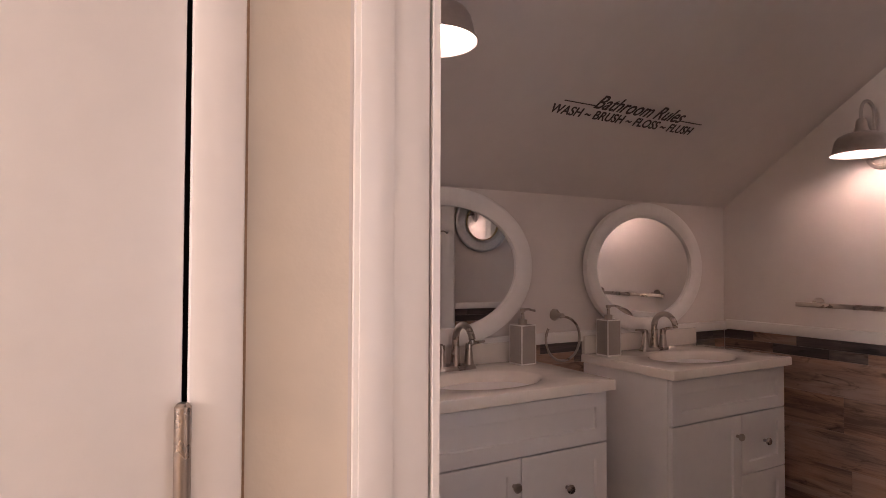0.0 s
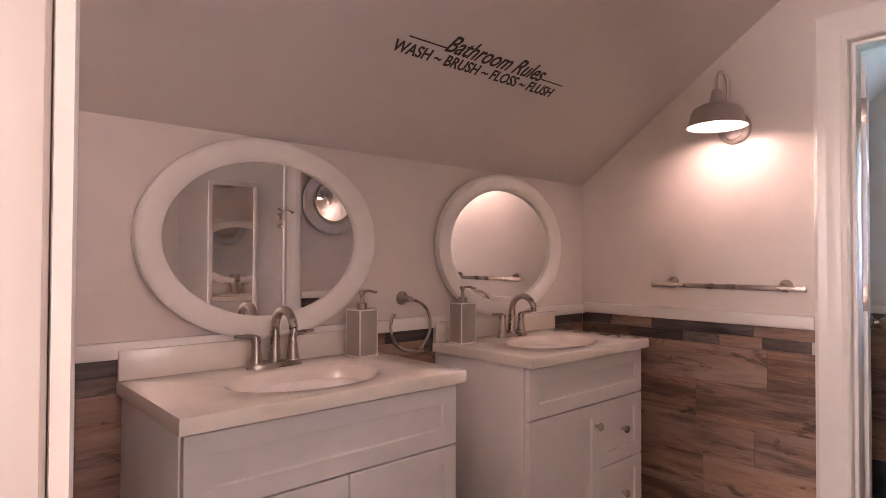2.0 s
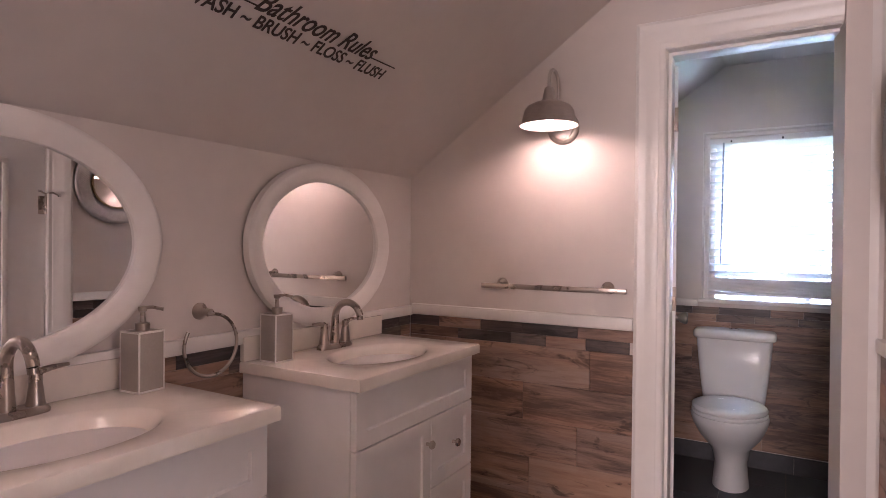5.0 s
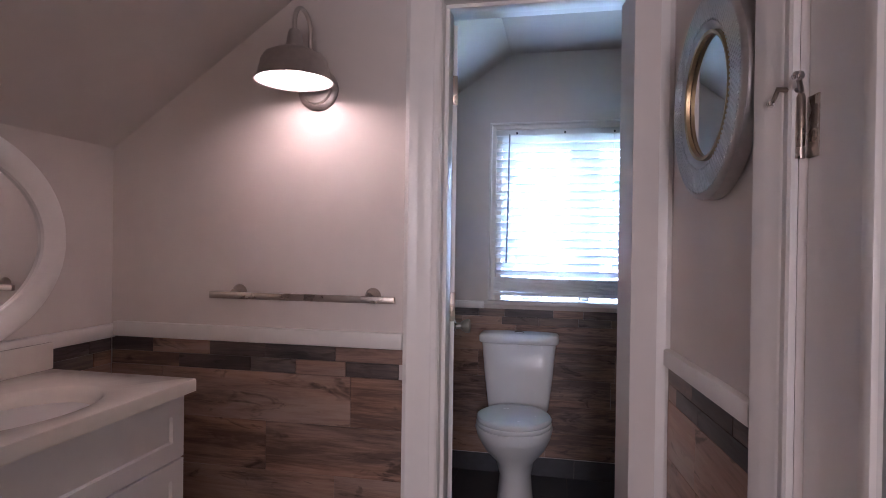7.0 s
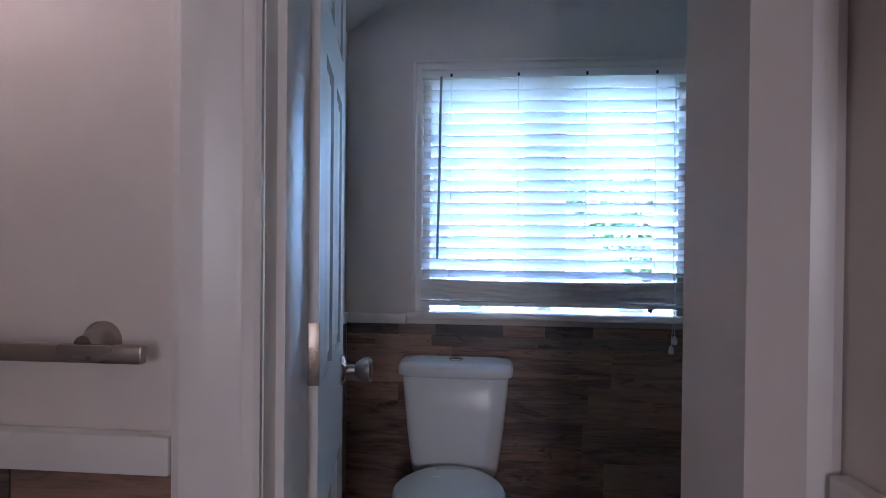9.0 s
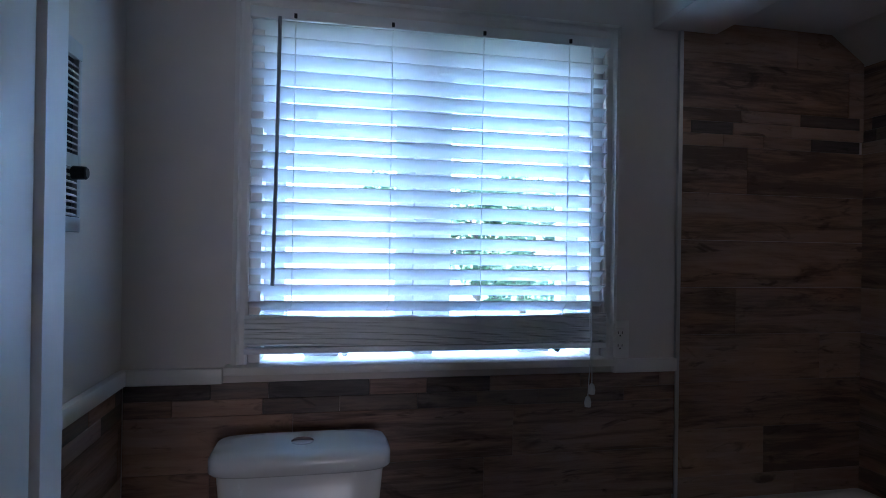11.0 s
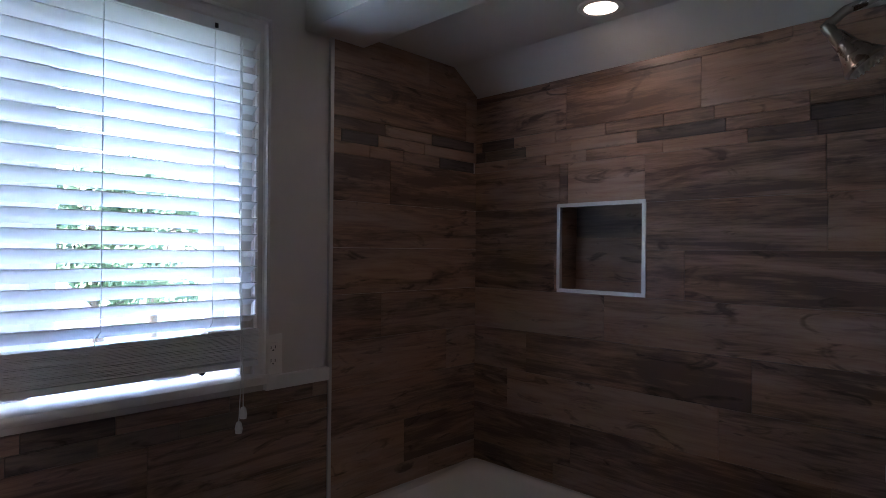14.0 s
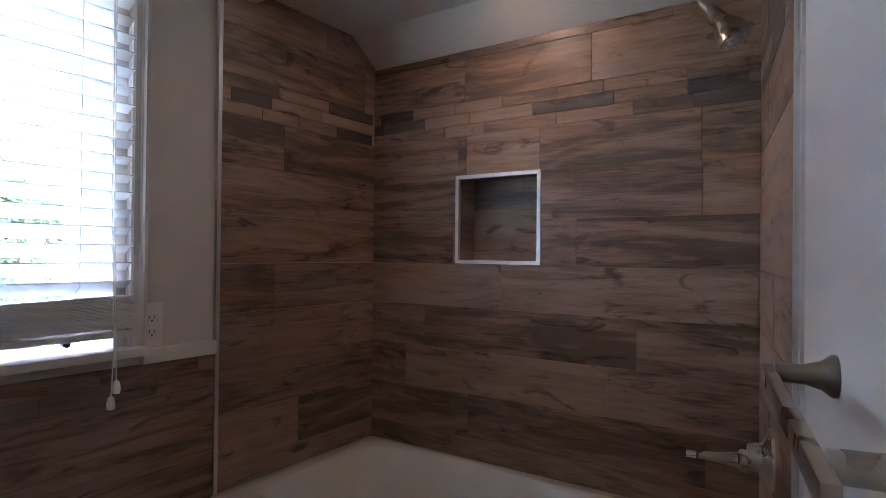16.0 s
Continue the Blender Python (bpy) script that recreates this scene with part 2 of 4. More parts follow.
def oval(cx, cy, rx, ry, z, n=32, power=2.0):
    out = []
    for i in range(n):
        a = 2 * math.pi * i / n
        c, s = math.cos(a), math.sin(a)
        out.append((cx + rx * math.copysign(abs(c) ** (2 / power), c), cy + ry * math.copysign(abs(s) ** (2 / power), s), z))
    return out


def mesh_of(name, bm, mat, smooth=None):
    me = bpy.data.meshes.new(name)
    bm.to_mesh(me)
    bm.free()
    me.materials.append(mat)
    if smooth:
        me.polygons.foreach_set("use_smooth", [True] * len(me.polygons))
        me.set_sharp_from_angle(angle=radians(smooth))
    return me


def part(name, bm, mat, parent, label="", smooth=40):
    ob = new(name, mesh_of(name, bm, mat, smooth))
    ob.parent = parent
    if label:
        ob["label"] = label
    return ob


def thing(name, label, category, group="", at=None, kind=""):
    ob = new(name)
    ob.empty_display_size = 0.05
    if at is not None:
        ob.matrix_world = at
    return tagged(ob, label, category, group, kind)


def setting(name, bm, mat, label, category, smooth=30):
    return tagged(new(name, mesh_of(name, bm, mat, smooth)), label, category, "", "structure")


# ---- plan ----
XV, XR, YN, YL, YB = -1.213, 0.53, 0.13, 2.415, 2.565
XT, YW, XN = -0.482, 4.074, 1.776
ZC = 2.34
def roof(x):
    return 1.561 + 0.70 * (x + 1.213)
XK = XV + (ZC - 1.561) / 0.70
TOP = 2.6

RIGHT = Matrix.Translation((0.475, YL, 0)) @ Matrix.Rotation(radians(5.5), 4, "Z") @ Matrix.Translation((-XR, -YL, 0))

# walls
setting("wall_vanity", boxes((XV - 0.12, XV, 0.0, YL, 0, TOP)), PAINT, "greige painted knee wall behind the two vanities", "wall")
DX0, DX1, DZ = -0.143, 0.406, 1.959
setting("wall_lamp", boxes((XV - 0.12, DX0, YL, YB, 0, TOP), (DX1, 0.5, YL, YB, 0, TOP), (DX0, DX1, YL, YB, DZ, TOP)), PAINT, "greige painted partition wall with a doorway", "wall")
RD0, RD1, RDZ = 1.145, 1.745, 1.93
bm = boxes((XR, XR + 0.1, 0.72, RD0, 0, TOP), (XR, XR + 0.1, RD1, YL, 0, TOP), (XR, XR + 0.1, RD0, RD1, RDZ, TOP), (XR + 0.1, 1.3, 0.72, 0.82, 0, TOP))
bm.transform(RIGHT)
setting("wall_right", bm, PAINT, "greige painted side wall with a closet door", "wall")
setting("wall_entry", boxes((XV - 0.12, -0.03, 0.02, YN, 0, TOP), (-0.03, 1.3, 0.02, YN, 2.12, TOP)), PAINT, "greige painted wall beside the entry", "wall")
setting("wall_hall_left", boxes((-0.16, -0.03, -0.105, 0.02, 0, TOP), (-0.16, -0.03, -3.1, -0.72, 0, TOP), (-0.16, -0.03, -0.72, -0.105, 2.06, TOP)), CREAM, "cream painted hall wall with a door", "wall")
# unseen walls; their recesses are closed behind and hold the added lamps
setting("wall_hall_end", boxes((0.17, 1.07, -3.2, -3.15, 0.85, 2.15), (-0.16, 0.17, -3.2, -3.1, 0, TOP), (1.07, 1.3, -3.2, -3.1, 0, TOP), (0.17, 1.07, -3.2, -3.1, 0, 0.85), (0.17, 1.07, -3.2, -3.1, 2.15, TOP)), CREAM, "cream painted hall end wall", "wall")
setting("wall_hall_right", boxes((1.35, 1.4, 0.17, 0.69, 0.88, 2.02), (1.3, 1.4, -3.2, 0.17, 0, TOP), (1.3, 1.4, 0.69, 0.95, 0, TOP), (1.3, 1.4, 0.17, 0.69, 0, 0.88), (1.3, 1.4, 0.17, 0.69, 2.02, TOP)), CREAM, "cream painted hall side wall", "wall")
setting("wall_toilet_left", boxes((XT - 0.1, XT, YB, YW, 0, TOP)), PAINT, "greige painted wall of the toilet room", "wall")
WX0, WX1, WZ0, WZ1 = -0.172, 0.842, 0.965, 1.915
setting("wall_window", boxes((XT - 0.1, WX0, YW, YW + 0.2, 0, TOP), (WX1, XN + 0.2, YW, YW + 0.2, 0, TOP), (WX0, WX1, YW, YW + 0.2, 0, WZ0 - 0.02), (WX0, WX1, YW, YW + 0.2, WZ1, TOP)), PAINT, "greige painted outside wall with a window", "wall")
NY0, NY1, NZ0, NZ1 = 3.380, 3.687, 1.180, 1.470
setting("wall_niche", boxes((XN, XN + 0.2, 2.3, NY0, 0, TOP), (XN, XN + 0.2, NY1, YW, 0, TOP), (XN, XN + 0.2, NY0, NY1, 0, NZ0), (XN, XN + 0.2, NY0, NY1, NZ1, TOP), (XN + 0.1, XN + 0.2, NY0, NY1, NZ0, NZ1)), GROUT, "tiled alcove wall with a recessed niche", "wall")

# end wall of the tub alcove, slightly out of square
EA = Vector((0.45, 2.527, 0))
EB = Vector((XN, 2.755, 0))
ED = (EB - EA).normalized()
EM = Matrix.Translation(EA) @ Matrix.Rotation(math.atan2(ED.y, ED.x), 4, "Z")
EL = (EB - EA).length
bm = boxes((-0.1, EL + 0.1, -0.13, 0, 0, TOP))
bm.transform(EM)
setting("wall_tub_end", bm, PAINT, "greige painted end wall of the tub alcove", "wall")

# floor and ceilings
setting("floor", boxes((XV - 0.2, 2.0, -3.2, YW + 0.2, -0.1, -0.006)), GROUT, "dark grout bed under slate floor tiles", "floor")
setting("ceiling_slope", prism([(XV, roof(XV)), (XK, ZC), (XK, ZC + 0.1), (XV, roof(XV) + 0.12)], YN - 0.1, YW), PAINT, "greige painted sloping ceiling", "ceiling")
setting("ceiling", boxes((XK, 1.12, YN - 0.1, YW, ZC, ZC + 0.1)), PAINT, "flat greige ceiling", "ceiling")
setting("ceiling_hall", boxes((-0.16, 1.4, -3.2, YN - 0.1, 2.4, 2.5)), CEIL, "flat white hall ceiling", "ceiling")
setting("ceiling_right", boxes((1.12, 1.4, YN - 0.1, YL, ZC, ZC + 0.1)), CEIL, "flat ceiling beyond the side wall", "ceiling")
setting("beam", boxes((1.0, 1.215, YB - 0.1, YW, 1.962, ZC + 0.1), bevel=0.003), PAINT, "greige painted beam over the tub edge", "beam")
setting("ceiling_tub", prism([(1.2, 2.0), (1.637, 2.0), (XN, 1.906), (XN + 0.15, 1.906), (XN + 0.15, 2.2), (1.2, 2.2)], 2.5, YW), CEIL, "low ceiling over the tub with a sloping edge", "ceiling")


# ---- trim ----
def casing_profile(w):
    """Colonial casing section: (distance from the opening, height off the wall)."""
    return [(0, 0), (0, 0.010), (0.006, 0.013), (0.02, 0.013), (0.026, 0.016), (w * 0.6, 0.018), (w * 0.68, 0.022), (w - 0.012, 0.024), (w, 0.018), (w, 0)]


def casing(name, m, width, height, w, label, legs=True):
    """Door or window casing round an opening, as three mitred boards in the plane y = 0, facing -y; foot at z = 0."""
    ob = thing(name, label, "trim", kind="structure")
    ob.matrix_world = m
    prof = casing_profile(w)
    def board(path):
        bm = bmesh.new()
        rings = []
        for (x, z, dx, dz) in path:
            rings.append([bm.verts.new((x + dx * d, -h, z + dz * d)) for d, h in prof])
        a, b = rings
        for k in range(len(prof)):
            j = (k + 1) % len(prof)
            bm.faces.new((a[k], a[j], b[j], b[k]))
        bm.faces.new(a)
        bm.faces.new(b[::-1])
        bmesh.ops.recalc_face_normals(bm, faces=bm.faces)
        return bm
    h = width / 2
    part("side_board", board([(-h, 0, -1, 0), (-h, height, -1, 1)]), TRIM, ob, smooth=25)
    part("side_board", board([(h, 0, 1, 0), (h, height, 1, 1)]), TRIM, ob, smooth=25)
    part("head_board", board([(-h, height, -1, 1), (h, height, 1, 1)]), TRIM, ob, smooth=25)
    return ob


casing("door_trim_1", pose((DX0 + 0.374) / 2, YL - 0.001, 0), 0.374 - DX0, DZ, 0.1, "white moulded casing round the toilet room doorway")
casing("door_trim_2", RIGHT @ pose(XR - 0.001, (RD0 + RD1) / 2, 0, 0, 0, -90), RD1 - RD0, RDZ, 0.112, "white moulded casing round the closet door")
setting("door_lining", boxes((DX0 - 0.012, DX0 + 0.002, YL - 0.004, YB + 0.004, 0, DZ), (DX1 - 0.004, DX1 + 0.012, YL - 0.004, YB + 0.004, 0, DZ), (DX0 + 0.002, DX1 - 0.002, YL - 0.004, YB + 0.004, DZ - 0.002, DZ + 0.012),
        (DX0 + 0.002, DX0 + 0.014, YL + 0.03, YL + 0.09, 0, DZ - 0.014), (DX0 + 0.002, DX1 - 0.002, YL + 0.03, YL + 0.09, DZ - 0.014, DZ - 0.002), bevel=0.0015), TRIM, "white painted door jamb with stops", "door jamb")
# entry: jamb with moulded edges
entry = thing("entry_lining", "white painted entry jamb", "door jamb", kind="structure")
part("jamb", boxes((-0.03, -0.023, 0.024, 0.126, 0, 2.12), bevel=0.002), TRIM, entry)
part("stop", boxes((-0.0228, -0.019, 0.03, 0.075, 0, 2.106), bevel=0.0015), TRIM, entry)
part("head", boxes((-0.022, 1.3, 0.024, 0.126, 2.108, 2.12), bevel=0.003), TRIM, entry)
setting("caulk_line", boxes((-0.03, -0.0275, -0.1035, -0.099, 0, 2.1)), CAULK, "yellowed caulk line beside the hall door casing", "trim")
casing("entry_trim", pose(0.379, YN + 0.001, 0, 0, 0, 180), 0.80, 2.11, 0.08, "white moulded casing on the entry")
setting("hall_trim", boxes((-0.03, -0.012, -0.158, -0.104, 0, 2.1), (-0.03, -0.012, -0.78, -0.72, 0, 2.1), (-0.03, -0.012, -0.72, -0.158, 2.05, 2.1), bevel=0.004), TRIM, "white flat casing round the hall door", "trim")
hd = thing("hall_door", "white painted hall door, closed, with a nickel hinge", "door")
part("leaf", boxes((-0.065, -0.024, -0.718, -0.163, 0.01, 2.045), bevel=0.003), DOORPAINT, hd)
bm = lathe([(0, 0), (0.0085, 0), (0.0085, 0.1), (0.005, 0.104), (0, 0.104)], pose(-0.012, -0.163, 1.03), 14)
part("hinge", bm, NICKEL, hd, "brushed nickel butt hinge")
# black box behind the leaf, so the narrow door gap reads as shade
setting("hall_gap_shade", boxes((-0.10, -0.066, -0.72, -0.105, 0, 2.06)), DARK, "black backing that paints the shade in the hall door gap", "door jamb")


def rail(name, rows, label):
    ob = thing(name, label, "trim", kind="structure")
    for r in rows:
        part("rail_board", boxes(r, bevel=0.004), TRIM, ob)
    return ob


rail("chair_rail_1", [(XV, XV + 0.022, YN, YL, 0.960, 1.002), (XV + 0.022, DX0 - 0.102, YL - 0.022, YL, 0.966, 1.012)], "white painted chair rail capping the tile wainscot")
rail("chair_rail_2", [(XR - 0.022, XR, RD1 + 0.114, YL - 0.028, 0.964, 1.006)], "white painted chair rail on the side wall").matrix_world = RIGHT
rail("chair_rail_3", [(XT, XT + 0.02, YB, YW - 0.02, 0.918, 0.958), (XT, WX0 - 0.06, YW - 0.02, YW, 0.916, 0.957), (0.874, 1.086, YW - 0.02, YW, 0.916, 0.956)], "white painted chair rail in the toilet room")

# ---- window ----
win = thing("window_1", "white casement window with two sashes", "window", kind="structure")
part("window_frame", boxes((WX0, WX0 + 0.03, YW + 0.01, YW + 0.2, WZ0, WZ1), (WX1 - 0.03, WX1, YW + 0.01, YW + 0.2, WZ0, WZ1), (WX0 + 0.03, WX1 - 0.03, YW + 0.01, YW + 0.2, WZ1 - 0.03, WZ1), (0.285, 0.345, YW + 0.09, YW + 0.19, WZ0, WZ1 - 0.03), bevel=0.002), TRIM, win)
for a, b in ((WX0 + 0.03, 0.285), (0.345, WX1 - 0.03)):
    sash = part("sash", boxes((a, a + 0.055, YW + 0.11, YW + 0.16, WZ0 + 0.03, WZ1 - 0.03), (b - 0.055, b, YW + 0.11, YW + 0.16, WZ0 + 0.03, WZ1 - 0.03), (a + 0.055, b - 0.055, YW + 0.11, YW + 0.16, WZ0 + 0.03, WZ0 + 0.085), (a + 0.055, b - 0.055, YW + 0.11, YW + 0.16, WZ1 - 0.085, WZ1 - 0.03), bevel=0.003), TRIM, win)
    pane = part("pane", boxes((a + 0.05, b - 0.05, YW + 0.133, YW + 0.138, WZ0 + 0.08, WZ1 - 0.08)), GLASS, sash)
    pane.visible_shadow = False
part("window_sill", boxes((WX0 - 0.055, WX1 + 0.03, YW - 0.05, YW + 0.19, WZ0 - 0.022, WZ0), bevel=0.004), TRIM, win)
for x in (0.02, 0.66):
    bm = boxes((x - 0.05, x + 0.05, YW + 0.075, YW + 0.105, WZ0 + 0.002, WZ0 + 0.024), bevel=0.006)
    crank = part("crank_handle", bm, TRIM, win)
    part("crank_knob", lathe([(0, 0), (0.008, 0), (0.009, 0.02), (0, 0.022)], pose(x + 0.065, YW + 0.07, WZ0 + 0.014, 90), 14), BLACK if x > 0.5 else TRIM, crank)
wc = casing("window_trim", pose((WX0 + WX1) / 2, YW - 0.001, WZ0), WX1 - WX0, WZ1 - WZ0, 0.04, "white moulded casing round the window")

# ---- venetian blind ----
blind = thing("venetian_blind", "white faux-wood venetian blind, lowered with slats half open", "blind")
BX0, BX1, BY = WX0 - 0.004, WX1 + 0.006, YW + 0.005
part("headrail", boxes((BX0, BX1, BY - 0.03, BY + 0.03, WZ1 - 0.035, WZ1 - 0.004), bevel=0.003), BLINDWHITE, blind)
TILT = 38
slat_bm = bmesh.new()
prof = [(-0.025 + 0.05 * i / 6, 0.0025 * (1 - ((i - 3) / 3) ** 2)) for i in range(7)]
prof = prof + [(u, h - 0.0028) for u, h in reversed(prof)]
ra = [slat_bm.verts.new((BX0 + 0.003, u, h)) for u, h in prof]
rb = [slat_bm.verts.new((BX1 - 0.003, u, h)) for u, h in prof]
for k in range(len(prof)):
    j = (k + 1) % len(prof)
    slat_bm.faces.new((ra[k], ra[j], rb[j], rb[k]))
slat_bm.faces.new(ra)
slat_bm.faces.new(rb[::-1])
bmesh.ops.recalc_face_normals(slat_bm, faces=slat_bm.faces)
slat_mesh = mesh_of("slat", slat_bm, BLINDWHITE, 40)
SLATS, ZS0, ZS1 = 18, 1.118, 1.865
for i in range(SLATS):
    s = new("slat", slat_mesh)
    s.parent = blind
    s.matrix_local = pose(0, BY, ZS0 + (ZS1 - ZS0) * i / (SLATS - 1), -TILT + random.uniform(-1.2, 1.2), random.uniform(-0.12, 0.12), 0)
# raised slats stacked on the bottom rail, sagging slightly in the middle
for i in range(24):
    z = 1.016 + i * 0.0033
    bm = bmesh.new()
    n = 12
    jitter = random.uniform(-0.0025, 0.0025)
    top, bot = [], []
    for k in range(n + 1):
        x = BX0 - 0.004 + (BX1 - BX0 + 0.006) * k / n
        sag = -0.006 * math.sin(math.pi * k / n) + 0.0006 * math.sin(k * 2.1 + i)
        top.append([bm.verts.new((x, BY + s * 0.025 + jitter, z + 0.0026 + sag)) for s in (-1, 1)])
        bot.append([bm.verts.new((x, BY + s * 0.025 + jitter, z + sag)) for s in (-1, 1)])
    for k in range(n):
        bm.faces.new((top[k][0], top[k + 1][0], top[k + 1][1], top[k][1]))
        bm.faces.new((bot[k][0], bot[k][1], bot[k + 1][1], bot[k + 1][0]))
        bm.faces.new((top[k][0], bot[k][0], bot[k + 1][0], top[k + 1][0]))
        bm.faces.new((top[k][1], top[k + 1][1], bot[k + 1][1], bot[k][1]))
    bm.faces.new((top[0][0], top[0][1], bot[0][1], bot[0][0]))
    bm.faces.new((top[n][0], bot[n][0], bot[n][1], top[n][1]))
    part("stacked_slat", bm, BLINDWHITE, blind)
part("bottom_rail", boxes((BX0 - 0.004, BX1 + 0.002, BY - 0.027, BY + 0.025, 0.992, 1.009), bevel=0.004), BLINDWHITE, blind)
for x in (-0.06, 0.20, 0.46, 0.72):
    part("ladder_cord", tube([(x, BY - 0.024, 1.88), (x, BY - 0.025, 1.12), (x - 0.012, BY - 0.03, 1.105), (x - 0.014, BY - 0.028, 1.085)], 0.0011, 6), CORD, blind)
    part("cord_plug", boxes((x - 0.008, x + 0.008, BY - 0.01, BY + 0.01, 0.989, 0.993)), BLACK, blind)
    part("cord_clip", boxes((x - 0.004, x + 0.004, BY - 0.034, BY - 0.03, 1.885, 1.897)), DARK, blind)
part("tilt_wand", tube([(-0.10, BY - 0.034, 1.885), (-0.103, BY - 0.04, 1.5), (-0.108, BY - 0.045, 1.175)], 0.005, 8), WANDM, blind)
part("pull_cord", tube([(0.785, BY - 0.035, 1.885), (0.784, BY - 0.04, 1.3), (0.782, BY - 0.062, 0.98), (0.772, BY - 0.07, 0.86)], 0.0014, 6), CORD, blind)
part("pull_cord", tube([(0.79, BY - 0.035, 1.885), (0.789, BY - 0.04, 1.3), (0.787, BY - 0.062, 0.98), (0.784, BY - 0.07, 0.885)], 0.0014, 6), CORD, blind)
for x, z in ((0.772, 0.832), (0.784, 0.868)):
    part("tassel", lathe([(0, 0), (0.0085, 0), (0.010, 0.012), (0.007, 0.026), (0.004, 0.03), (0, 0.03)], pose(x, BY - 0.07, z), 14), CORD, blind)

# ---- toilet room door, standing open ----
def panel_door(name, m, width, height, thick, panels, label, category="door"):
    """A leaf in x from 0 to width, y from 0 to thick, with panels sunk into both faces."""
    ob = thing(name, label, category, at=m)
    part("leaf", boxes((0, width, 0.008, thick - 0.008, 0.01, height)), DOORPAINT, ob)
    rows = sorted({0.01, height, *(z for p in panels for z in p[2:])})
    def framing(y0, y1):
        bm = bmesh.new()
        xs = sorted({0, width, *(x for p in panels for x in p[:2])})
        zs = rows
        for i in range(len(xs) - 1):
            for j in range(len(zs) - 1):
                cx, cz = (xs[i] + xs[i + 1]) / 2, (zs[j] + zs[j + 1]) / 2
                if not any(p[0] < cx < p[1] and p[2] < cz < p[3] for p in panels):
                    box(bm, xs[i], xs[i + 1], y0, y1, zs[j], zs[j + 1])
        return bm
    part("face_frame", framing(0, 0.008), DOORPAINT, ob)
    part("face_frame", framing(thick - 0.008, thick), DOORPAINT, ob)
    for x0, x1, z0, z1 in panels:
        for y0, y1 in ((0.003, 0.0085), (thick - 0.0085, thick - 0.003)):
            part("panel", boxes((x0 + 0.022, x1 - 0.022, y0, y1, z0 + 0.022, z1 - 0.022), bevel=0.0025), DOORPAINT, ob)
    return ob


def door_knob(parent, x, y, z, side):
    k = part("door_knob", lathe([(0, 0), (0.032, 0), (0.032, 0.004), (0.024, 0.009), (0.012, 0.012), (0.011, 0.03), (0.018, 0.036), (0.026, 0.05), (0.027, 0.062), (0.022, 0.068), (0, 0.069)], pose(x, y, z, 90 * side), 28), NICKEL, parent, "brushed nickel door knob")
    return k


LW = 0.515
six = [(0.085, 0.225, 1.62, 1.84), (0.29, 0.43, 1.62, 1.84), (0.085, 0.225, 1.02, 1.53), (0.29, 0.43, 1.02, 1.53), (0.085, 0.225, 0.20, 0.80), (0.29, 0.43, 0.20, 0.80)]
leafm = pose(DX0 + 0.014, YB + 0.012, 0, 0, 0, 101)
toilet_door = panel_door("toilet_room_door", leafm, LW, 1.945, 0.036, six, "white six-panel door with a nickel knob, standing open")
door_knob(toilet_door, LW - 0.062, 0.0, 0.955, 1)
door_knob(toilet_door, LW - 0.062, 0.036, 0.955, -1)
for z in (0.2, 1.03, 1.70):
    bm = boxes((-0.0025, 0, -0.002, 0.034, z, z + 0.09), bevel=0.0008)
    h = part("hinge", bm, NICKEL, toilet_door, "brushed nickel butt hinge")
    part("hinge_pin", lathe([(0, 0), (0.006, 0), (0.006, 0.09), (0.004, 0.094), (0, 0.094)], pose(-0.004, 0.042, z), 12), NICKEL, h)

# ---- closet door with a framed mirror ----
CW = RD1 - RD0 - 0.006
closet = panel_door("closet_door", RIGHT @ pose(XR + 0.012, RD1 - 0.003, 0, 0, 0, -90), CW, RDZ - 0.006, 0.036, [], "white closet door with a framed mirror, closed")
for o in list(closet.children):
    o.location.y = 0.0
# no closet is built: a black sheet gives its darkness round the leaf
bm = boxes((XR + 0.07, XR + 0.09, RD0 - 0.02, RD1 + 0.02, 0, RDZ + 0.02))
bm.transform(RIGHT)
setting("closet_back", bm, DARK, "black sheet painted as the closet's shade behind the door", "wall")
fx0, fx1, fz0, fz1 = 0.155, CW - 0.155, 0.45, 1.66
part("mirror_frame", boxes((fx0, fx1, -0.014, 0.0, fz1 - 0.025, fz1), (fx0, fx1, -0.014, 0.0, fz0, fz0 + 0.025), (fx0, fx0 + 0.025, -0.014, 0.0, fz0 + 0.025, fz1 - 0.025), (fx1 - 0.025, fx1, -0.014, 0.0, fz0 + 0.025, fz1 - 0.025), bevel=0.003), TRIM, closet)
part("mirror", boxes((fx0 + 0.02, fx1 - 0.02, -0.006, -0.001, fz0 + 0.02, fz1 - 0.02)), MIRROR, closet)
for z in (0.3, 1.40):
    bm = lathe([(0, 0), (0.0065, 0), (0.0065, 0.09), (0.004, 0.096), (0, 0.096)], pose(0.0, -0.012, z), 14)
    box(bm, 0.0, 0.03, -0.0025, 0.0, z, z + 0.09)
    hg = part("hinge", bm, NICKEL, closet, "brushed nickel hinge with a pin stop")
    if z > 1:
        part("door_stop", tube([(0.0, -0.012, z + 0.10), (-0.022, -0.035, z + 0.108), (-0.05, -0.03, z + 0.095)], 0.004, 8), NICKEL, hg)
        part("door_stop", tube([(0.0, -0.012, z + 0.10), (0.03, -0.03, z + 0.112)], 0.004, 8), NICKEL, hg)
        for p in ((-0.053, -0.029, z + 0.094), (0.033, -0.032, z + 0.113)):
            part("stop_tip", lathe([(0, -0.007), (0.007, -0.005), (0.009, 0), (0.007, 0.005), (0, 0.007)], pose(*p), 12), CHROME, hg)


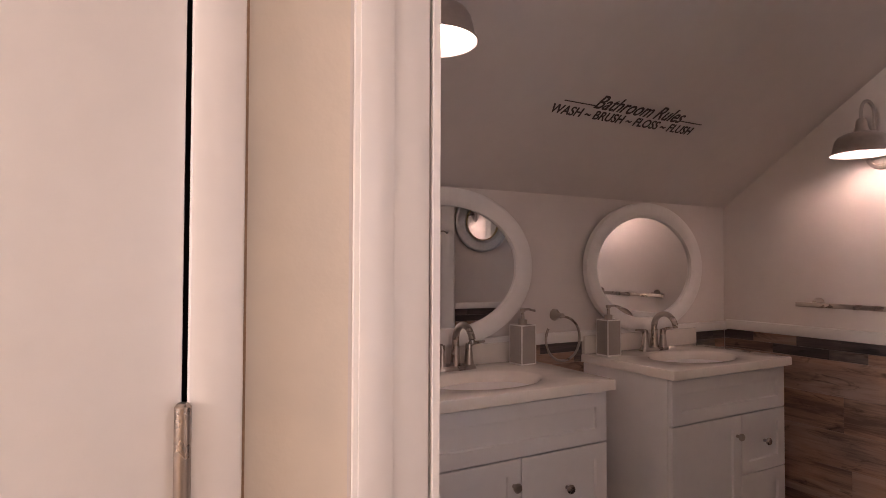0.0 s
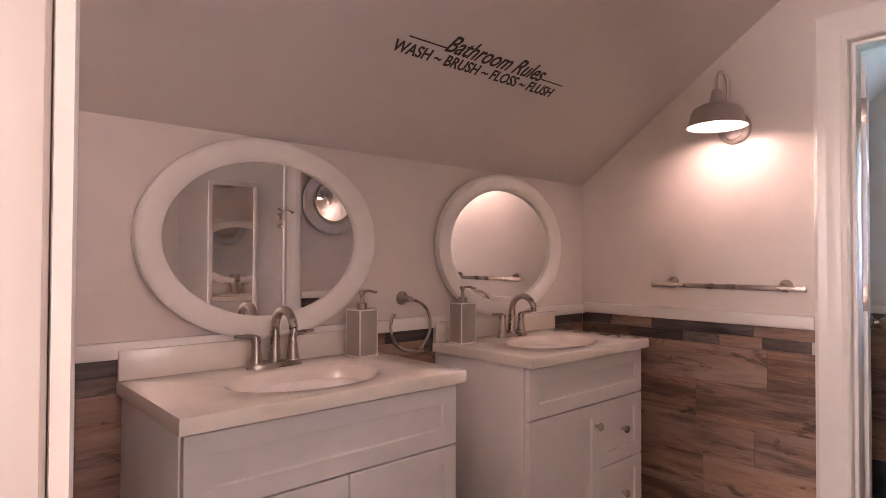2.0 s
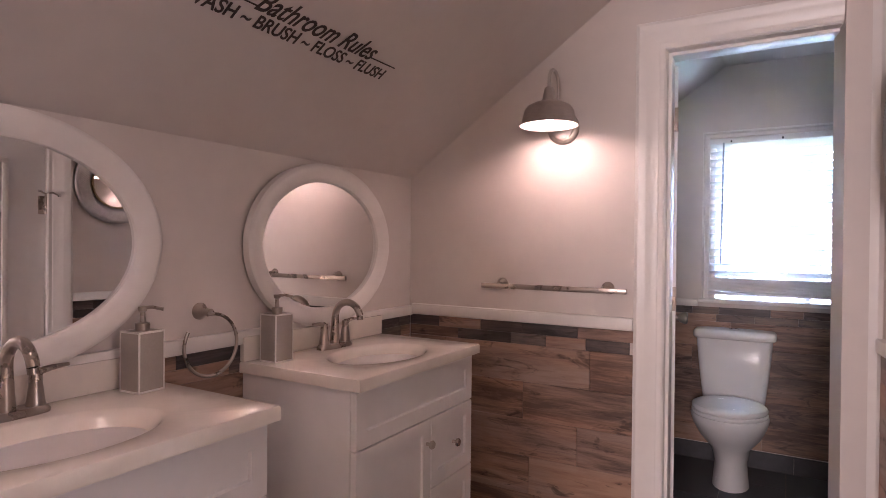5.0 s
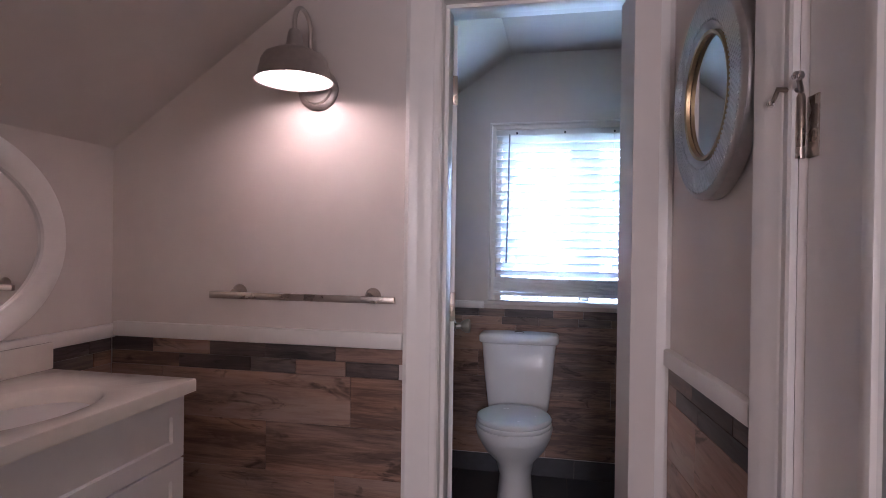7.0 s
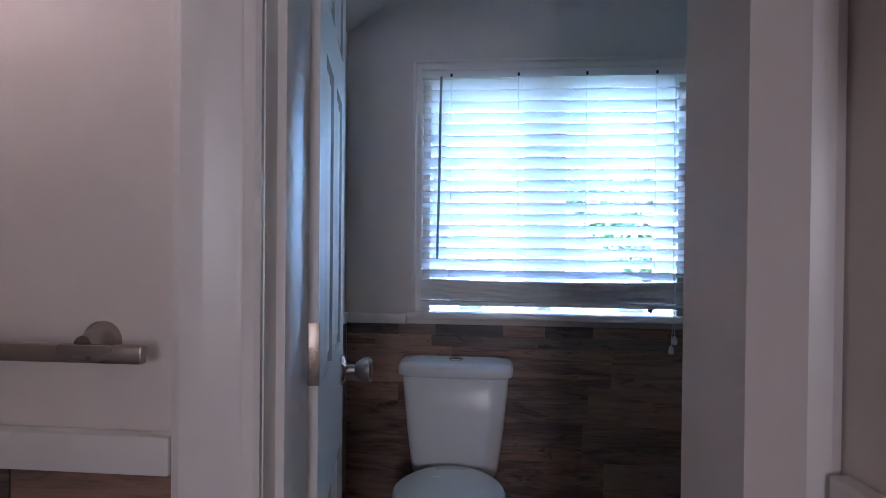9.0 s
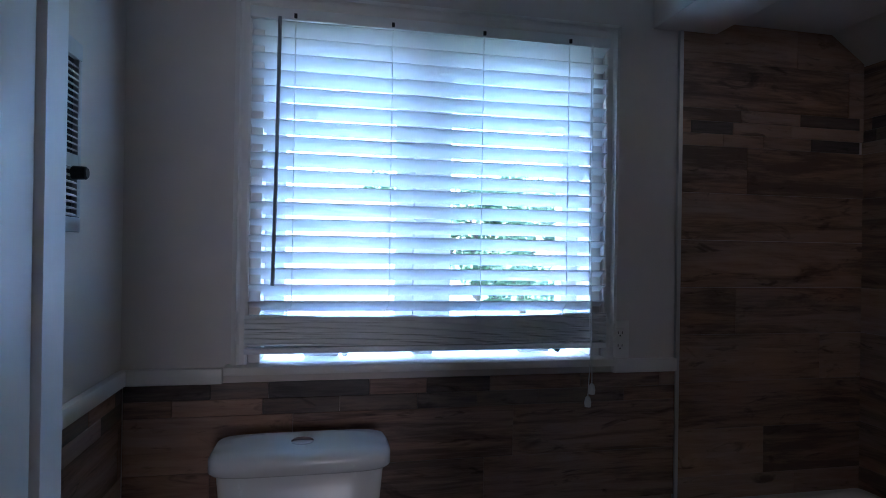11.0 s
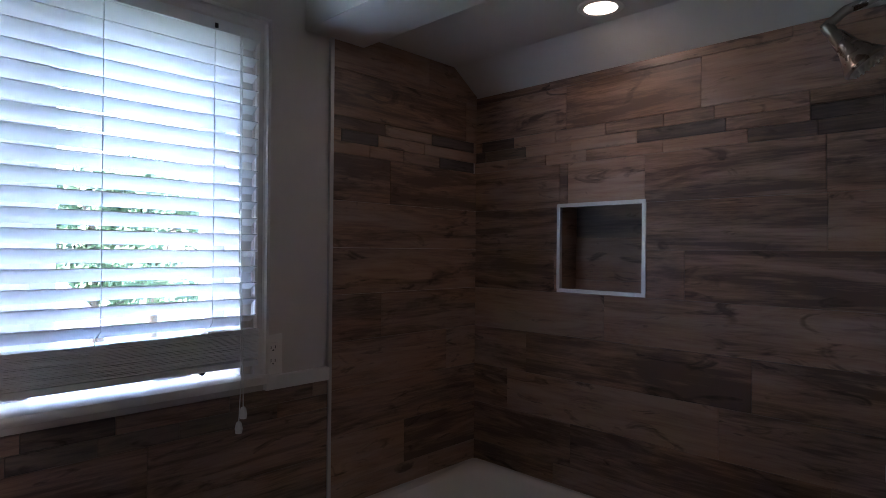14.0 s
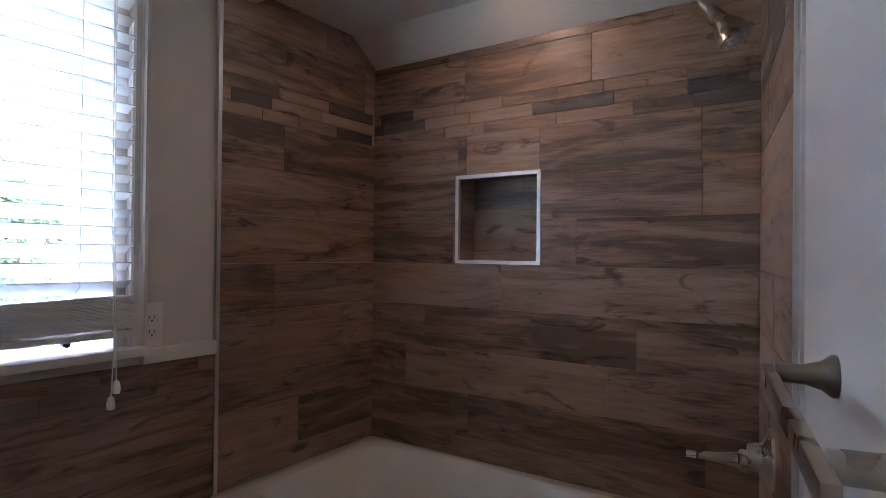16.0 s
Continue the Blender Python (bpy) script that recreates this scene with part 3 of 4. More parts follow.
# ---- vanities ----
def shaker(parent, name, y0, y1, z0, z1, x, knob=None):
    """A drawer front or door with a sunk panel, facing +x."""
    w = 0.045
    bm = bmesh.new()
    rings = []
    for d, xx in ((0, x - 0.018), (0, x - 0.0015), (0.0015, x), (w, x), (w + 0.003, x - 0.008)):
        rings.append([bm.verts.new((xx, yy, zz)) for yy, zz in ((y0 + d, z0 + d), (y1 - d, z0 + d), (y1 - d, z1 - d), (y0 + d, z1 - d))])
    for a, b in zip(rings, rings[1:]):
        for k in range(4):
            bm.faces.new((a[k], a[(k + 1) % 4], b[(k + 1) % 4], b[k]))
    bm.faces.new(rings[0][::-1])
    bm.faces.new(rings[-1])
    bmesh.ops.recalc_face_normals(bm, faces=bm.faces)
    fr = part(name, bm, CABINET, parent)
    if knob:
        part("knob", lathe([(0, 0), (0.006, 0), (0.0055, 0.012), (0.013, 0.016), (0.0145, 0.022), (0.011, 0.027), (0, 0.0285)], pose(x, knob[0], knob[1], 0, 90), 18), NICKEL, fr, "round nickel knob")
    return fr


def vanity(y0, y1, split, label):
    v = thing("vanity_cabinet", label, "cabinet", "bathroom vanities", pose(XV + 0.2, (y0 + y1) / 2, 0))
    dx, dy = XV + 0.2, (y0 + y1) / 2
    a, b = y0 + 0.012 - dy, y1 - 0.012 - dy
    xw, xf = 0.009 + XV - dx, -0.764 - dx
    part("body", boxes((xw, xf - 0.02, a, b, 0.09, 0.874), (xw, xf - 0.07, a + 0.02, b - 0.02, 0, 0.09), bevel=0.002), CABINET, v)
    shaker(v, "false_drawer", a + 0.004, b - 0.004, 0.708, 0.866, xf)
    s = split - dy
    shaker(v, "cabinet_door", a + 0.004, s - 0.002, 0.10, 0.703, xf, (s - 0.028, 0.628))
    for z0, z1 in ((0.474, 0.703), (0.238, 0.470), (0.10, 0.234)):
        shaker(v, "drawer", s + 0.002, b - 0.004, z0, z1, xf, ((s + b) / 2, (z0 + z1) / 2))
    return v


def vanity_top(y0, y1, label):
    """Slab with backsplash and an oval basin sunk into it."""
    t = thing("marble_worktop", label, "worktop", "vanity worktops", pose(XV + 0.2, (y0 + y1) / 2, 0.874))
    dx, dy = XV + 0.2, (y0 + y1) / 2
    x0, x1, h = XV + 0.009 - dx, -0.741 - dx, (y1 - y0) / 2
    cx, cy, rx, ry, top = (x0 + x1) / 2 + 0.035, 0.0, 0.135, 0.2, 0.034
    n = 64
    bm = bmesh.new()
    outer, inner = [], []
    ring_top = []
    for i in range(n):
        a = 2 * math.pi * (i + 0.5) / n
        c, s = math.cos(a), math.sin(a)
        k = min((x1 - cx if c > 0 else cx - x0) / max(abs(c), 1e-6), h / max(abs(s), 1e-6))
        outer.append((cx + c * k, cy + s * k))
    # square the corners
    for X in (x0, x1):
        for Y in (-h, h):
            j = min(range(n), key=lambda q: (outer[q][0] - X) ** 2 + (outer[q][1] - Y) ** 2)
            outer[j] = (X, Y)
    loops = [[(x, y, 0.0) for x, y in outer], [(x, y, top - 0.006) for x, y in outer]]
    cxm, cym = (x0 + x1) / 2, 0.0
    def inset(d):
        return [(min(max(x, x0 + d), x1 - d), min(max(y, -h + d), h - d)) for x, y in outer]
    loops.append([(x, y, top - 0.0015) for x, y in inset(0.002)])
    loops.append([(x, y, top) for x, y in inset(0.006)])
    for f, z in ((1.06, top), (1.0, top - 0.004), (0.93, top - 0.02), (0.8, top - 0.06), (0.55, top - 0.105), (0.2, top - 0.12), (0.06, top - 0.122)):
        loops.append([(cx + rx * f * math.cos(2 * math.pi * (i + 0.5) / n), cy + ry * f * math.sin(2 * math.pi * (i + 0.5) / n), z) for i in range(n)])
    rings = [[bm.verts.new(p) for p in l] for l in loops]
    for a, b in zip(rings, rings[1:]):
        for k in range(n):
            bm.faces.new((a[k], a[(k + 1) % n], b[(k + 1) % n], b[k]))
    bm.faces.new(rings[-1])
    bmesh.ops.recalc_face_normals(bm, faces=bm.faces)
    part("slab", bm, MARBLE, t, smooth=35)
    part("backsplash", boxes((x0, x0 + 0.02, -h, h, top - 0.001, top + 0.074), bevel=0.004), MARBLE, t)
    part("drain", lathe([(0, 0.003), (0.018, 0.003), (0.021, 0.0), (0, 0.0)], pose(cx, cy, top - 0.1215), 20), NICKEL, t, "nickel drain")
    return t


def faucet(x, y, z, label):
    f = thing("faucet", label, "faucet", "vanity faucets", pose(x, y, z))
    part("base", loft([oval(0, 0, 0.028, 0.082, 0, power=2.6), oval(0, 0, 0.028, 0.082, 0.008, power=2.6), oval(0, 0, 0.024, 0.076, 0.016, power=2.6)]), NICKEL, f)
    spout = [(0, 0, 0.01), (0.0, 0, 0.05), (0.001, 0, 0.105)] + arc((0.056, 0, 0.105), 0.055, 180, 12, (1, 0, 0), (0, 0, 1))
    rad = [0.019, 0.0155, 0.0125] + [0.0125 - 0.001 * i / 14 for i in range(15)]
    part("spout", tube(spout, 0.012, 16, rad), NICKEL, f)
    part("aerator", lathe([(0, 0), (0.0105, 0), (0.0105, 0.012), (0, 0.012)], pose(0.1105, 0, 0.103, 0, -8), 16), NICKEL, f)
    for s in (-1, 1):
        h = part("handle", lathe([(0, 0.01), (0.020, 0.01), (0.0165, 0.03), (0.013, 0.06), (0.0125, 0.082), (0.011, 0.088), (0, 0.089)], pose(0, s * 0.055, 0), 20), NICKEL, f)
        part("lever", tube([(0, s * 0.055, 0.084), (0.004, s * 0.085, 0.09), (0.006, s * 0.118, 0.092)], 0.006, 10, [0.0085, 0.0065, 0.004]), NICKEL, h)
    return f


def soap_dispenser(x, y, z, turn, label):
    s = thing("soap_dispenser", label, "soap dispenser", "soap dispensers", pose(x, y, z, 0, 0, turn))
    w = 0.034
    part("bottle", boxes((-w, w, -w, w, 0, 0.145), bevel=0.002), SOAP, s)
    bm = bmesh.new()
    e = 0.0035
    for a in (-1, 1):
        for b in (-1, 1):
            box(bm, a * (w - e + 0.001), a * (w + 0.001), b * (w - e + 0.001), b * (w + 0.001), 0.0, 0.1462)
        for z0 in (0.0, 0.1412):
            box(bm, -w - 0.0006, w + 0.0006, a * (w - e + 0.0014), a * (w + 0.0014), z0 + 0.0003, z0 + 0.0047)
            box(bm, a * (w - e + 0.0014), a * (w + 0.0014), -w - 0.0006, w + 0.0006, z0 + 0.0003, z0 + 0.0047)
    part("edging", bm, TRIM, s, "white edging")
    p = part("pump", lathe([(0, 0.145), (0.0165, 0.145), (0.0165, 0.163), (0.007, 0.166), (0.0055, 0.19), (0.010, 0.192), (0.011, 0.203), (0, 0.205)], None, 18), NICKEL, s, "nickel pump")
    part("nozzle", tube([(0, 0, 0.2), (0.02, 0.012, 0.202), (0.042, 0.025, 0.197)], 0.0045, 10), NICKEL, p)
    return s


V = [(0.44, 1.190, 0.831), (1.470, 2.170, 1.873)]
for (y0, y1, sp), side in zip(V, ("beside the entry", "beside the lamp wall")):
    vanity(y0, y1, sp, "white shaker vanity cabinet with nickel knobs " + side)
    vanity_top(y0, y1, "cream marble worktop with oval basin " + side)
ZT = 0.9082
faucet(-1.13, 0.82, ZT, "brushed nickel two-handle faucet on the near vanity top")
faucet(-1.13, 1.82, ZT, "brushed nickel two-handle faucet on the far vanity top")
soap_dispenser(-1.12, 1.105, ZT, 4, "taupe square soap dispenser with white edges and pump")
soap_dispenser(-1.12, 1.54, ZT, -3, "taupe square soap dispenser with white edges and pump")


# ---- round white mirrors ----
def hoop(profile, rx, ry, n=96):
    """A section (distance out from the opening's edge, height) carried round an oval of half axes rx and ry."""
    bm = bmesh.new()
    rings = []
    for d, h in profile:
        rings.append([bm.verts.new(((rx + d) * math.cos(2 * math.pi * i / n), (ry + d) * math.sin(2 * math.pi * i / n), h)) for i in range(n)])
    k = len(rings)
    for q in range(k):
        a, b = rings[q], rings[(q + 1) % k]
        for i in range(n):
            bm.faces.new((a[i], a[(i + 1) % n], b[(i + 1) % n], b[i]))
    bmesh.ops.recalc_face_normals(bm, faces=bm.faces)
    return bm


def oval_mirror(name, m, rx, ry, w, depth, frame_mat, label, rim=None, sunk=0.008):
    """Faces local +z; rx and ry are the glass's half axes, w the frame's width."""
    ob = thing(name, label, "mirror", at=m)
    part("frame", hoop([(0, 0.004), (0, depth * 0.55), (w * 0.12, depth * 0.75), (w * 0.3, depth), (w * 0.8, depth), (w - 0.006, depth * 0.93), (w, depth * 0.75), (w, 0.0)], rx, ry), frame_mat, ob)
    bm = bmesh.new()
    bm.faces.new([bm.verts.new(p) for p in oval(0, 0, rx + 0.002, ry + 0.002, sunk, 96)])
    part("glass", bm, MIRROR, ob, "mirror glass", smooth=None)
    if rim:
        part("inner_rim", hoop([(-0.005, sunk + 0.001), (-0.004, depth * 0.86), (0.003, depth * 0.9), (0.004, sunk + 0.001)], rx, ry), rim, ob, "gold inner rim")
    return ob


for y, z, side in ((0.831, 1.266, "beside the entry"), (1.837, 1.264, "beside the lamp wall")):
    oval_mirror("oval_mirror", pose(XV + 0.012, y, z, 0, 0, 90) @ pose(0, 0, 0, 90), 0.297, 0.222, 0.064, 0.034, TRIM, "oval mirror in a broad white frame " + side)
sm = oval_mirror("silver_mirror", RIGHT @ pose(XR - 0.003, 2.07, 1.575, 0, 0, -90) @ pose(0, 0, 0, 90), 0.126, 0.126, 0.084, 0.034, SILVER, "round mirror in a broad hammered silver frame", GOLD, 0.02)
bm = bmesh.new()
for ring in range(7):
    d = 0.024 + ring * 0.0072
    count = int((0.126 + d) * 620)
    for k in range(count):
        a = 2 * math.pi * (k + 0.5 * (ring % 2)) / count
        bmesh.ops.create_icosphere(bm, subdivisions=1, radius=1, matrix=Matrix.Translation(((0.126 + d) * math.cos(a), (0.126 + d) * math.sin(a), 0.0335)) @ Matrix.Rotation(a, 4, "Z") @ Matrix.Diagonal((0.0052, 0.0036, 0.0020, 1)))
tagged(part("hammered_texture", bm, SILVER, sm), kind="stuff")


# ---- gooseneck wall lamps ----
def wall_lamp(m, reach, label):
    """Hangs off the wall plane y = 0 towards -y; z = 0 at the middle of the wall plate."""
    ob = thing("wall_lamp", label, "wall lamp", "barn wall lamps", m)
    part("wall_plate", lathe([(0, 0), (0.062, 0), (0.062, 0.006), (0.056, 0.012), (0.046, 0.014), (0.042, 0.022), (0.030, 0.026), (0, 0.027)], pose(0, 0, 0.016, 90), 40), STEEL, ob)
    b = reach - 0.10
    neck = [(0, -0.02, 0.016), (0, 0.012 - b, 0.02), (0, -b, 0.04), (0, -b, 0.12)] + arc((0, -b - 0.05, 0.16), 0.05, 0, 180, (0, 1, 0), (0, 0, 1)) + [(0, -reach, 0.125)]
    part("gooseneck", tube(neck, 0.0065, 12), STEEL, ob)
    S = pose(0, -reach, 0)
    part("socket_cap", lathe([(0, 0.135), (0.014, 0.135), (0.018, 0.126), (0.022, 0.10), (0.028, 0.085), (0.030, 0.078), (0, 0.078)], S, 32), STEEL, ob)
    sh = part("shade", lathe([(0.030, 0.082), (0.055, 0.078), (0.078, 0.066), (0.088, 0.05), (0.097, 0.008), (0.104, 0.0), (0.105, -0.003), (0.102, -0.003), (0.094, 0.007), (0.085, 0.049), (0.076, 0.062), (0.054, 0.074), (0.030, 0.077)], S, 48), STEEL, ob)
    part("shade_lining", lathe([(0.1015, -0.0025), (0.0935, 0.007), (0.0845, 0.048), (0.0755, 0.061), (0.0535, 0.073), (0.0, 0.0745)], S, 48), ENAMEL, sh, "white enamel lining")
    part("bulb", lathe([(0, 0.010), (0.013, 0.013), (0.023, 0.024), (0.025, 0.036), (0.019, 0.052), (0.012, 0.064), (0.011, 0.073), (0, 0.073)], S, 24), BULB, ob, "glowing bulb")
    return ob


wall_lamp(pose(-0.515, YL, 1.702), 0.162, "steel gooseneck barn lamp, lit, on the partition wall")
wall_lamp(pose(-0.525, YN, 1.785, 0, 0, 180), 0.27, "steel gooseneck barn lamp, lit, on the entry wall")


# ---- towel bars and ring ----
def towel_bar(m, length, inset_by, label, out=0.045):
    """Along x, off the wall plane y = 0 towards -y."""
    ob = thing("towel_bar", label, "towel bar", at=m)
    part("bar", boxes((0, length, -out - 0.006, -out + 0.006, -0.010, 0.010), bevel=0.002), NICKEL, ob)
    for x in (inset_by, length - inset_by):
        part("post", lathe([(0, 0), (0.023, 0), (0.023, 0.005), (0.016, 0.014), (0.011, 0.03), (0.0105, out - 0.004), (0, out - 0.004)], pose(x, 0, 0.008, 90), 24), NICKEL, ob)
    return ob


towel_bar(pose(-0.838, YL, 1.108), 0.575, 0.075, "brushed nickel towel bar above the chair rail", 0.040)
towel_bar(EM @ pose(0.42, 0, 1.072, 0, 0, 180), 0.40, 0.04, "brushed nickel towel bar beside the tub", 0.062)
ring = thing("towel_ring", "brushed nickel towel ring between the vanities", "towel ring", at=pose(XV, 1.334, 1.073))
part("post", lathe([(0, 0), (0.024, 0), (0.024, 0.005), (0.016, 0.015), (0.010, 0.035), (0.010, 0.05), (0, 0.052)], pose(0, 0, 0, 0, 90), 24), NICKEL, ring)
part("ring", tube(arc((0.05, 0.003, -0.092), 0.087, 100, -210, (0, 1, 0), (0, 0, 1), 40), 0.005, 10), NICKEL, ring)

# ---- lettering on the slope ----
slope_up = Vector((1, 0, 0.7)).normalized()
slope_n = Vector((0.7, 0, -1)).normalized()
TM = Matrix(((0, slope_up.x, slope_n.x, 0), (1, 0, 0, 0), (0, slope_up.z, slope_n.z, 0), (0, 0, 0, 1)))
tx = -0.852
TM.translation = Vector((tx, 1.035, roof(tx))) + slope_n * 0.0015
sign = thing("wall_lettering", "dark vinyl lettering of bathroom rules on the sloping ceiling", "lettering", at=TM)
def letters(text, x0, width, y, size, shear, name):
    cu = bpy.data.curves.new(name, "FONT")
    cu.body, cu.size, cu.shear, cu.extrude = text, size, shear, 0.0006
    cu.offset = 0.0009
    tmp = bpy.data.objects.new(name, cu)
    scene.collection.objects.link(tmp)
    me = bpy.data.meshes.new_from_object(tmp.evaluated_get(bpy.context.evaluated_depsgraph_get()))
    bpy.data.objects.remove(tmp)
    xs = [v.co.x for v in me.vertices]
    k = width / (max(xs) - min(xs))
    me.transform(Matrix.Translation((x0 - min(xs) * k, y, 0)) @ Matrix.Diagonal((k, 1, 1, 1)))
    me.materials.clear()
    me.materials.append(DECAL)
    ob = new(name, me)
    ob.parent = sign
    return ob
letters("Bathroom Rules", 0.165, 0.44, 0.004, 0.082, 0.35, "script_line")
letters("WASH ~ BRUSH ~ FLOSS ~ FLUSH", 0.0, 0.70, -0.042, 0.053, 0.0, "capitals_line")
part("flourish", boxes((0.03, 0.175, 0.012, 0.016, 0, 0.001)), DECAL, sign)
part("flourish", boxes((0.60, 0.72, 0.012, 0.016, 0, 0.001)), DECAL, sign)

# ---- toilet ----
tx0, ty = -0.02, 3.74
toilet = thing("toilet", "white two-piece ceramic toilet with closed lid", "toilet", at=pose(tx0, ty, 0))
def seat_ring(k, z, front=-0.33, back=0.06, half=0.178, n=40):
    out = []
    z = z if z < 0.1 else z * 1.05
    for i in range(n):
        a = 2 * math.pi * i / n
        c, s = math.cos(a), math.sin(a)
        yy = (front + back) / 2 + s * (back - front) / 2 * k
        wide = half * k * (1.0 if s < 0 else 1.0 - 0.12 * s)
        out.append((c * wide, yy, z))
    return out
part("bowl", loft([seat_ring(0.62, 0.0, -0.21, 0.22, 0.145), seat_ring(0.62, 0.03, -0.21, 0.22, 0.14), seat_ring(0.6, 0.12, -0.2, 0.22, 0.13), seat_ring(0.66, 0.20, -0.23, 0.2, 0.14), seat_ring(0.86, 0.27, -0.28, 0.16, 0.17), seat_ring(0.97, 0.34, -0.325, 0.1, 0.18), seat_ring(1.0, 0.385, -0.335, 0.08, 0.185), seat_ring(0.98, 0.395, -0.335, 0.08, 0.185)]), CERAMIC, toilet, smooth=60)
part("seat", loft([seat_ring(0.99, 0.396), seat_ring(1.01, 0.402), seat_ring(1.01, 0.410), seat_ring(0.99, 0.414)]), CERAMIC, toilet, smooth=50)
part("lid", loft([seat_ring(0.98, 0.416), seat_ring(1.0, 0.420), seat_ring(1.0, 0.432), seat_ring(0.97, 0.440), seat_ring(0.7, 0.445), seat_ring(0.2, 0.446)]), CERAMIC, toilet, smooth=50)
def tank_ring(w, d0, d1, z, p=5.0):
    return oval(0, (d0 + d1) / 2, w, (d1 - d0) / 2, z, 48, p)
part("tank", loft([tank_ring(0.135, 0.09, 0.20, 0.40), tank_ring(0.155, 0.085, 0.21, 0.42), tank_ring(0.175, 0.075, 0.22, 0.58), tank_ring(0.19, 0.06, 0.225, 0.76), tank_ring(0.188, 0.065, 0.22, 0.765)]), CERAMIC, toilet, smooth=50)
part("tank_foot", boxes((-0.12, 0.12, 0.0, 0.2, 0.30, 0.40), bevel=0.03), CERAMIC, toilet)
lid = part("tank_lid", loft([tank_ring(0.2, 0.05, 0.232, 0.766), tank_ring(0.206, 0.044, 0.237, 0.772), tank_ring(0.206, 0.044, 0.237, 0.798), tank_ring(0.198, 0.052, 0.23, 0.810), tank_ring(0.15, 0.08, 0.20, 0.815)]), CERAMIC, toilet, smooth=50)
part("flush_button", lathe([(0, 0.814), (0.026, 0.814), (0.026, 0.818), (0.022, 0.820), (0, 0.8205)], pose(0, 0.135, 0), 28), CHROME, lid, "chrome dual flush button")

# ---- wall heater ----
heater = thing("wall_heater", "grey louvred electric wall heater with a black knob", "wall heater", at=pose(XT, 3.645, 1.30))
part("frame", boxes((0, 0.012, -0.13, 0.13, 0, 0.03), (0, 0.012, -0.13, 0.13, 0.35, 0.385), (0, 0.012, -0.13, -0.112, 0.03, 0.35), (0, 0.012, 0.112, 0.13, 0.03, 0.35), bevel=0.002), HEATER, heater)
# flat black sheet; its colour gives the shaded depth behind the louvres
part("shade_sheet", boxes((-0.0, 0.002, -0.112, 0.112, 0.03, 0.35)), DARK, heater)
lv = mesh_of("louvre", boxes((0, 0.010, -0.112, 0.112, 0, 0.003)), HEATER, 30)
for i in range(24):
    if i not in (8, 9):
        s = new("louvre", lv)
        s.parent = heater
        s.matrix_local = pose(0.002, 0, 0.036 + i * 0.013, 0, 25)
part("divider", boxes((0.010, 0.014, 0.035, 0.041, 0.03, 0.35)), HEATER, heater)
part("control_strip", boxes((0.006, 0.013, -0.112, 0.112, 0.128, 0.155)), HEATER, heater)
part("knob", lathe([(0, 0), (0.014, 0), (0.013, 0.024), (0.010, 0.027), (0, 0.027)], pose(0.012, 0.09, 0.118, 0, 90), 20), BLACK, heater, "black thermostat knob")

# toilet paper on the side wall
tp = thing("toilet_paper_holder", "chrome holder with a white paper roll", "toilet paper", at=pose(XT, 3.45, 0.68))
part("arm", tube([(0, -0.07, 0), (0.05, -0.07, 0), (0.06, -0.06, 0), (0.06, 0.07, 0)], 0.006, 10), CHROME, tp)
part("roll", lathe([(0.02, -0.05), (0.052, -0.05), (0.052, 0.05), (0.02, 0.05), (0.02, -0.05)], pose(0.06, 0.005, -0.012, 90), 32), PAPER, tp, "white paper roll")

# ---- outlet ----
outlet = thing("wall_outlet", "white duplex wall outlet beside the window", "outlet", at=pose(0.901, YW, 1.014))
part("cover_plate", boxes((-0.031, 0.031, -0.006, 0, -0.057, 0.057), bevel=0.002), TRIM, outlet)
part("socket_face", boxes((-0.017, 0.017, -0.0085, -0.005, -0.034, 0.034), bevel=0.002), TRIM, outlet)
for z in (-0.021, 0.017):
    for x in (-0.0065, 0.0065):
        part("slot", boxes((x - 0.001, x + 0.001, -0.0089, -0.008, z, z + 0.008)), BLACK, outlet)
    part("slot", lathe([(0, 0), (0.0025, 0), (0.0025, 0.0006), (0, 0.0006)], pose(0, -0.0084, z - 0.005, 90), 10), BLACK, outlet)

# ---- bathtub ----
TX0, TX1, TY0, TY1, TZ = 1.06, XN - 0.009, 2.70, YW - 0.009, 0.515
tub = thing("bathtub", "cream white alcove bathtub", "bathtub", at=pose((TX0 + TX1) / 2, (TY0 + TY1) / 2, 0))
hx, hy = (TX1 - TX0) / 2, (TY1 - TY0) / 2
part("apron", boxes((-hx + 0.004, -hx + 0.03, -hy, hy, 0, TZ - 0.03), bevel=0.004), ACRYLIC, tub)
n = 64
secs = [oval(0, 0, hx, hy, TZ - 0.03, n, 60), oval(0, 0, hx, hy, TZ - 0.006, n, 60), oval(0, 0, hx - 0.006, hy - 0.006, TZ, n, 50), oval(0.005, 0, hx - 0.05, hy - 0.06, TZ, n, 7), oval(0.005, 0, hx - 0.058, hy - 0.068, TZ - 0.01, n, 6), oval(0.005, 0, hx - 0.075, hy - 0.10, TZ - 0.12, n, 5), oval(0.005, 0, hx - 0.10, hy - 0.16, TZ - 0.3, n, 4.5), oval(0.005, 0, hx - 0.15, hy - 0.24, TZ - 0.345, n, 4), oval(0, 0, 0.05, 0.1, TZ - 0.35, n, 3)]
bm = bmesh.new()
rings = [[bm.verts.new(p) for p in s] for s in secs]
for a, b in zip(rings, rings[1:]):
    for k in range(n):
        bm.faces.new((a[k], a[(k + 1) % n], b[(k + 1) % n], b[k]))
bm.faces.new(rings[-1])
bmesh.ops.recalc_face_normals(bm, faces=bm.faces)
part("shell", bm, ACRYLIC, tub, smooth=50)

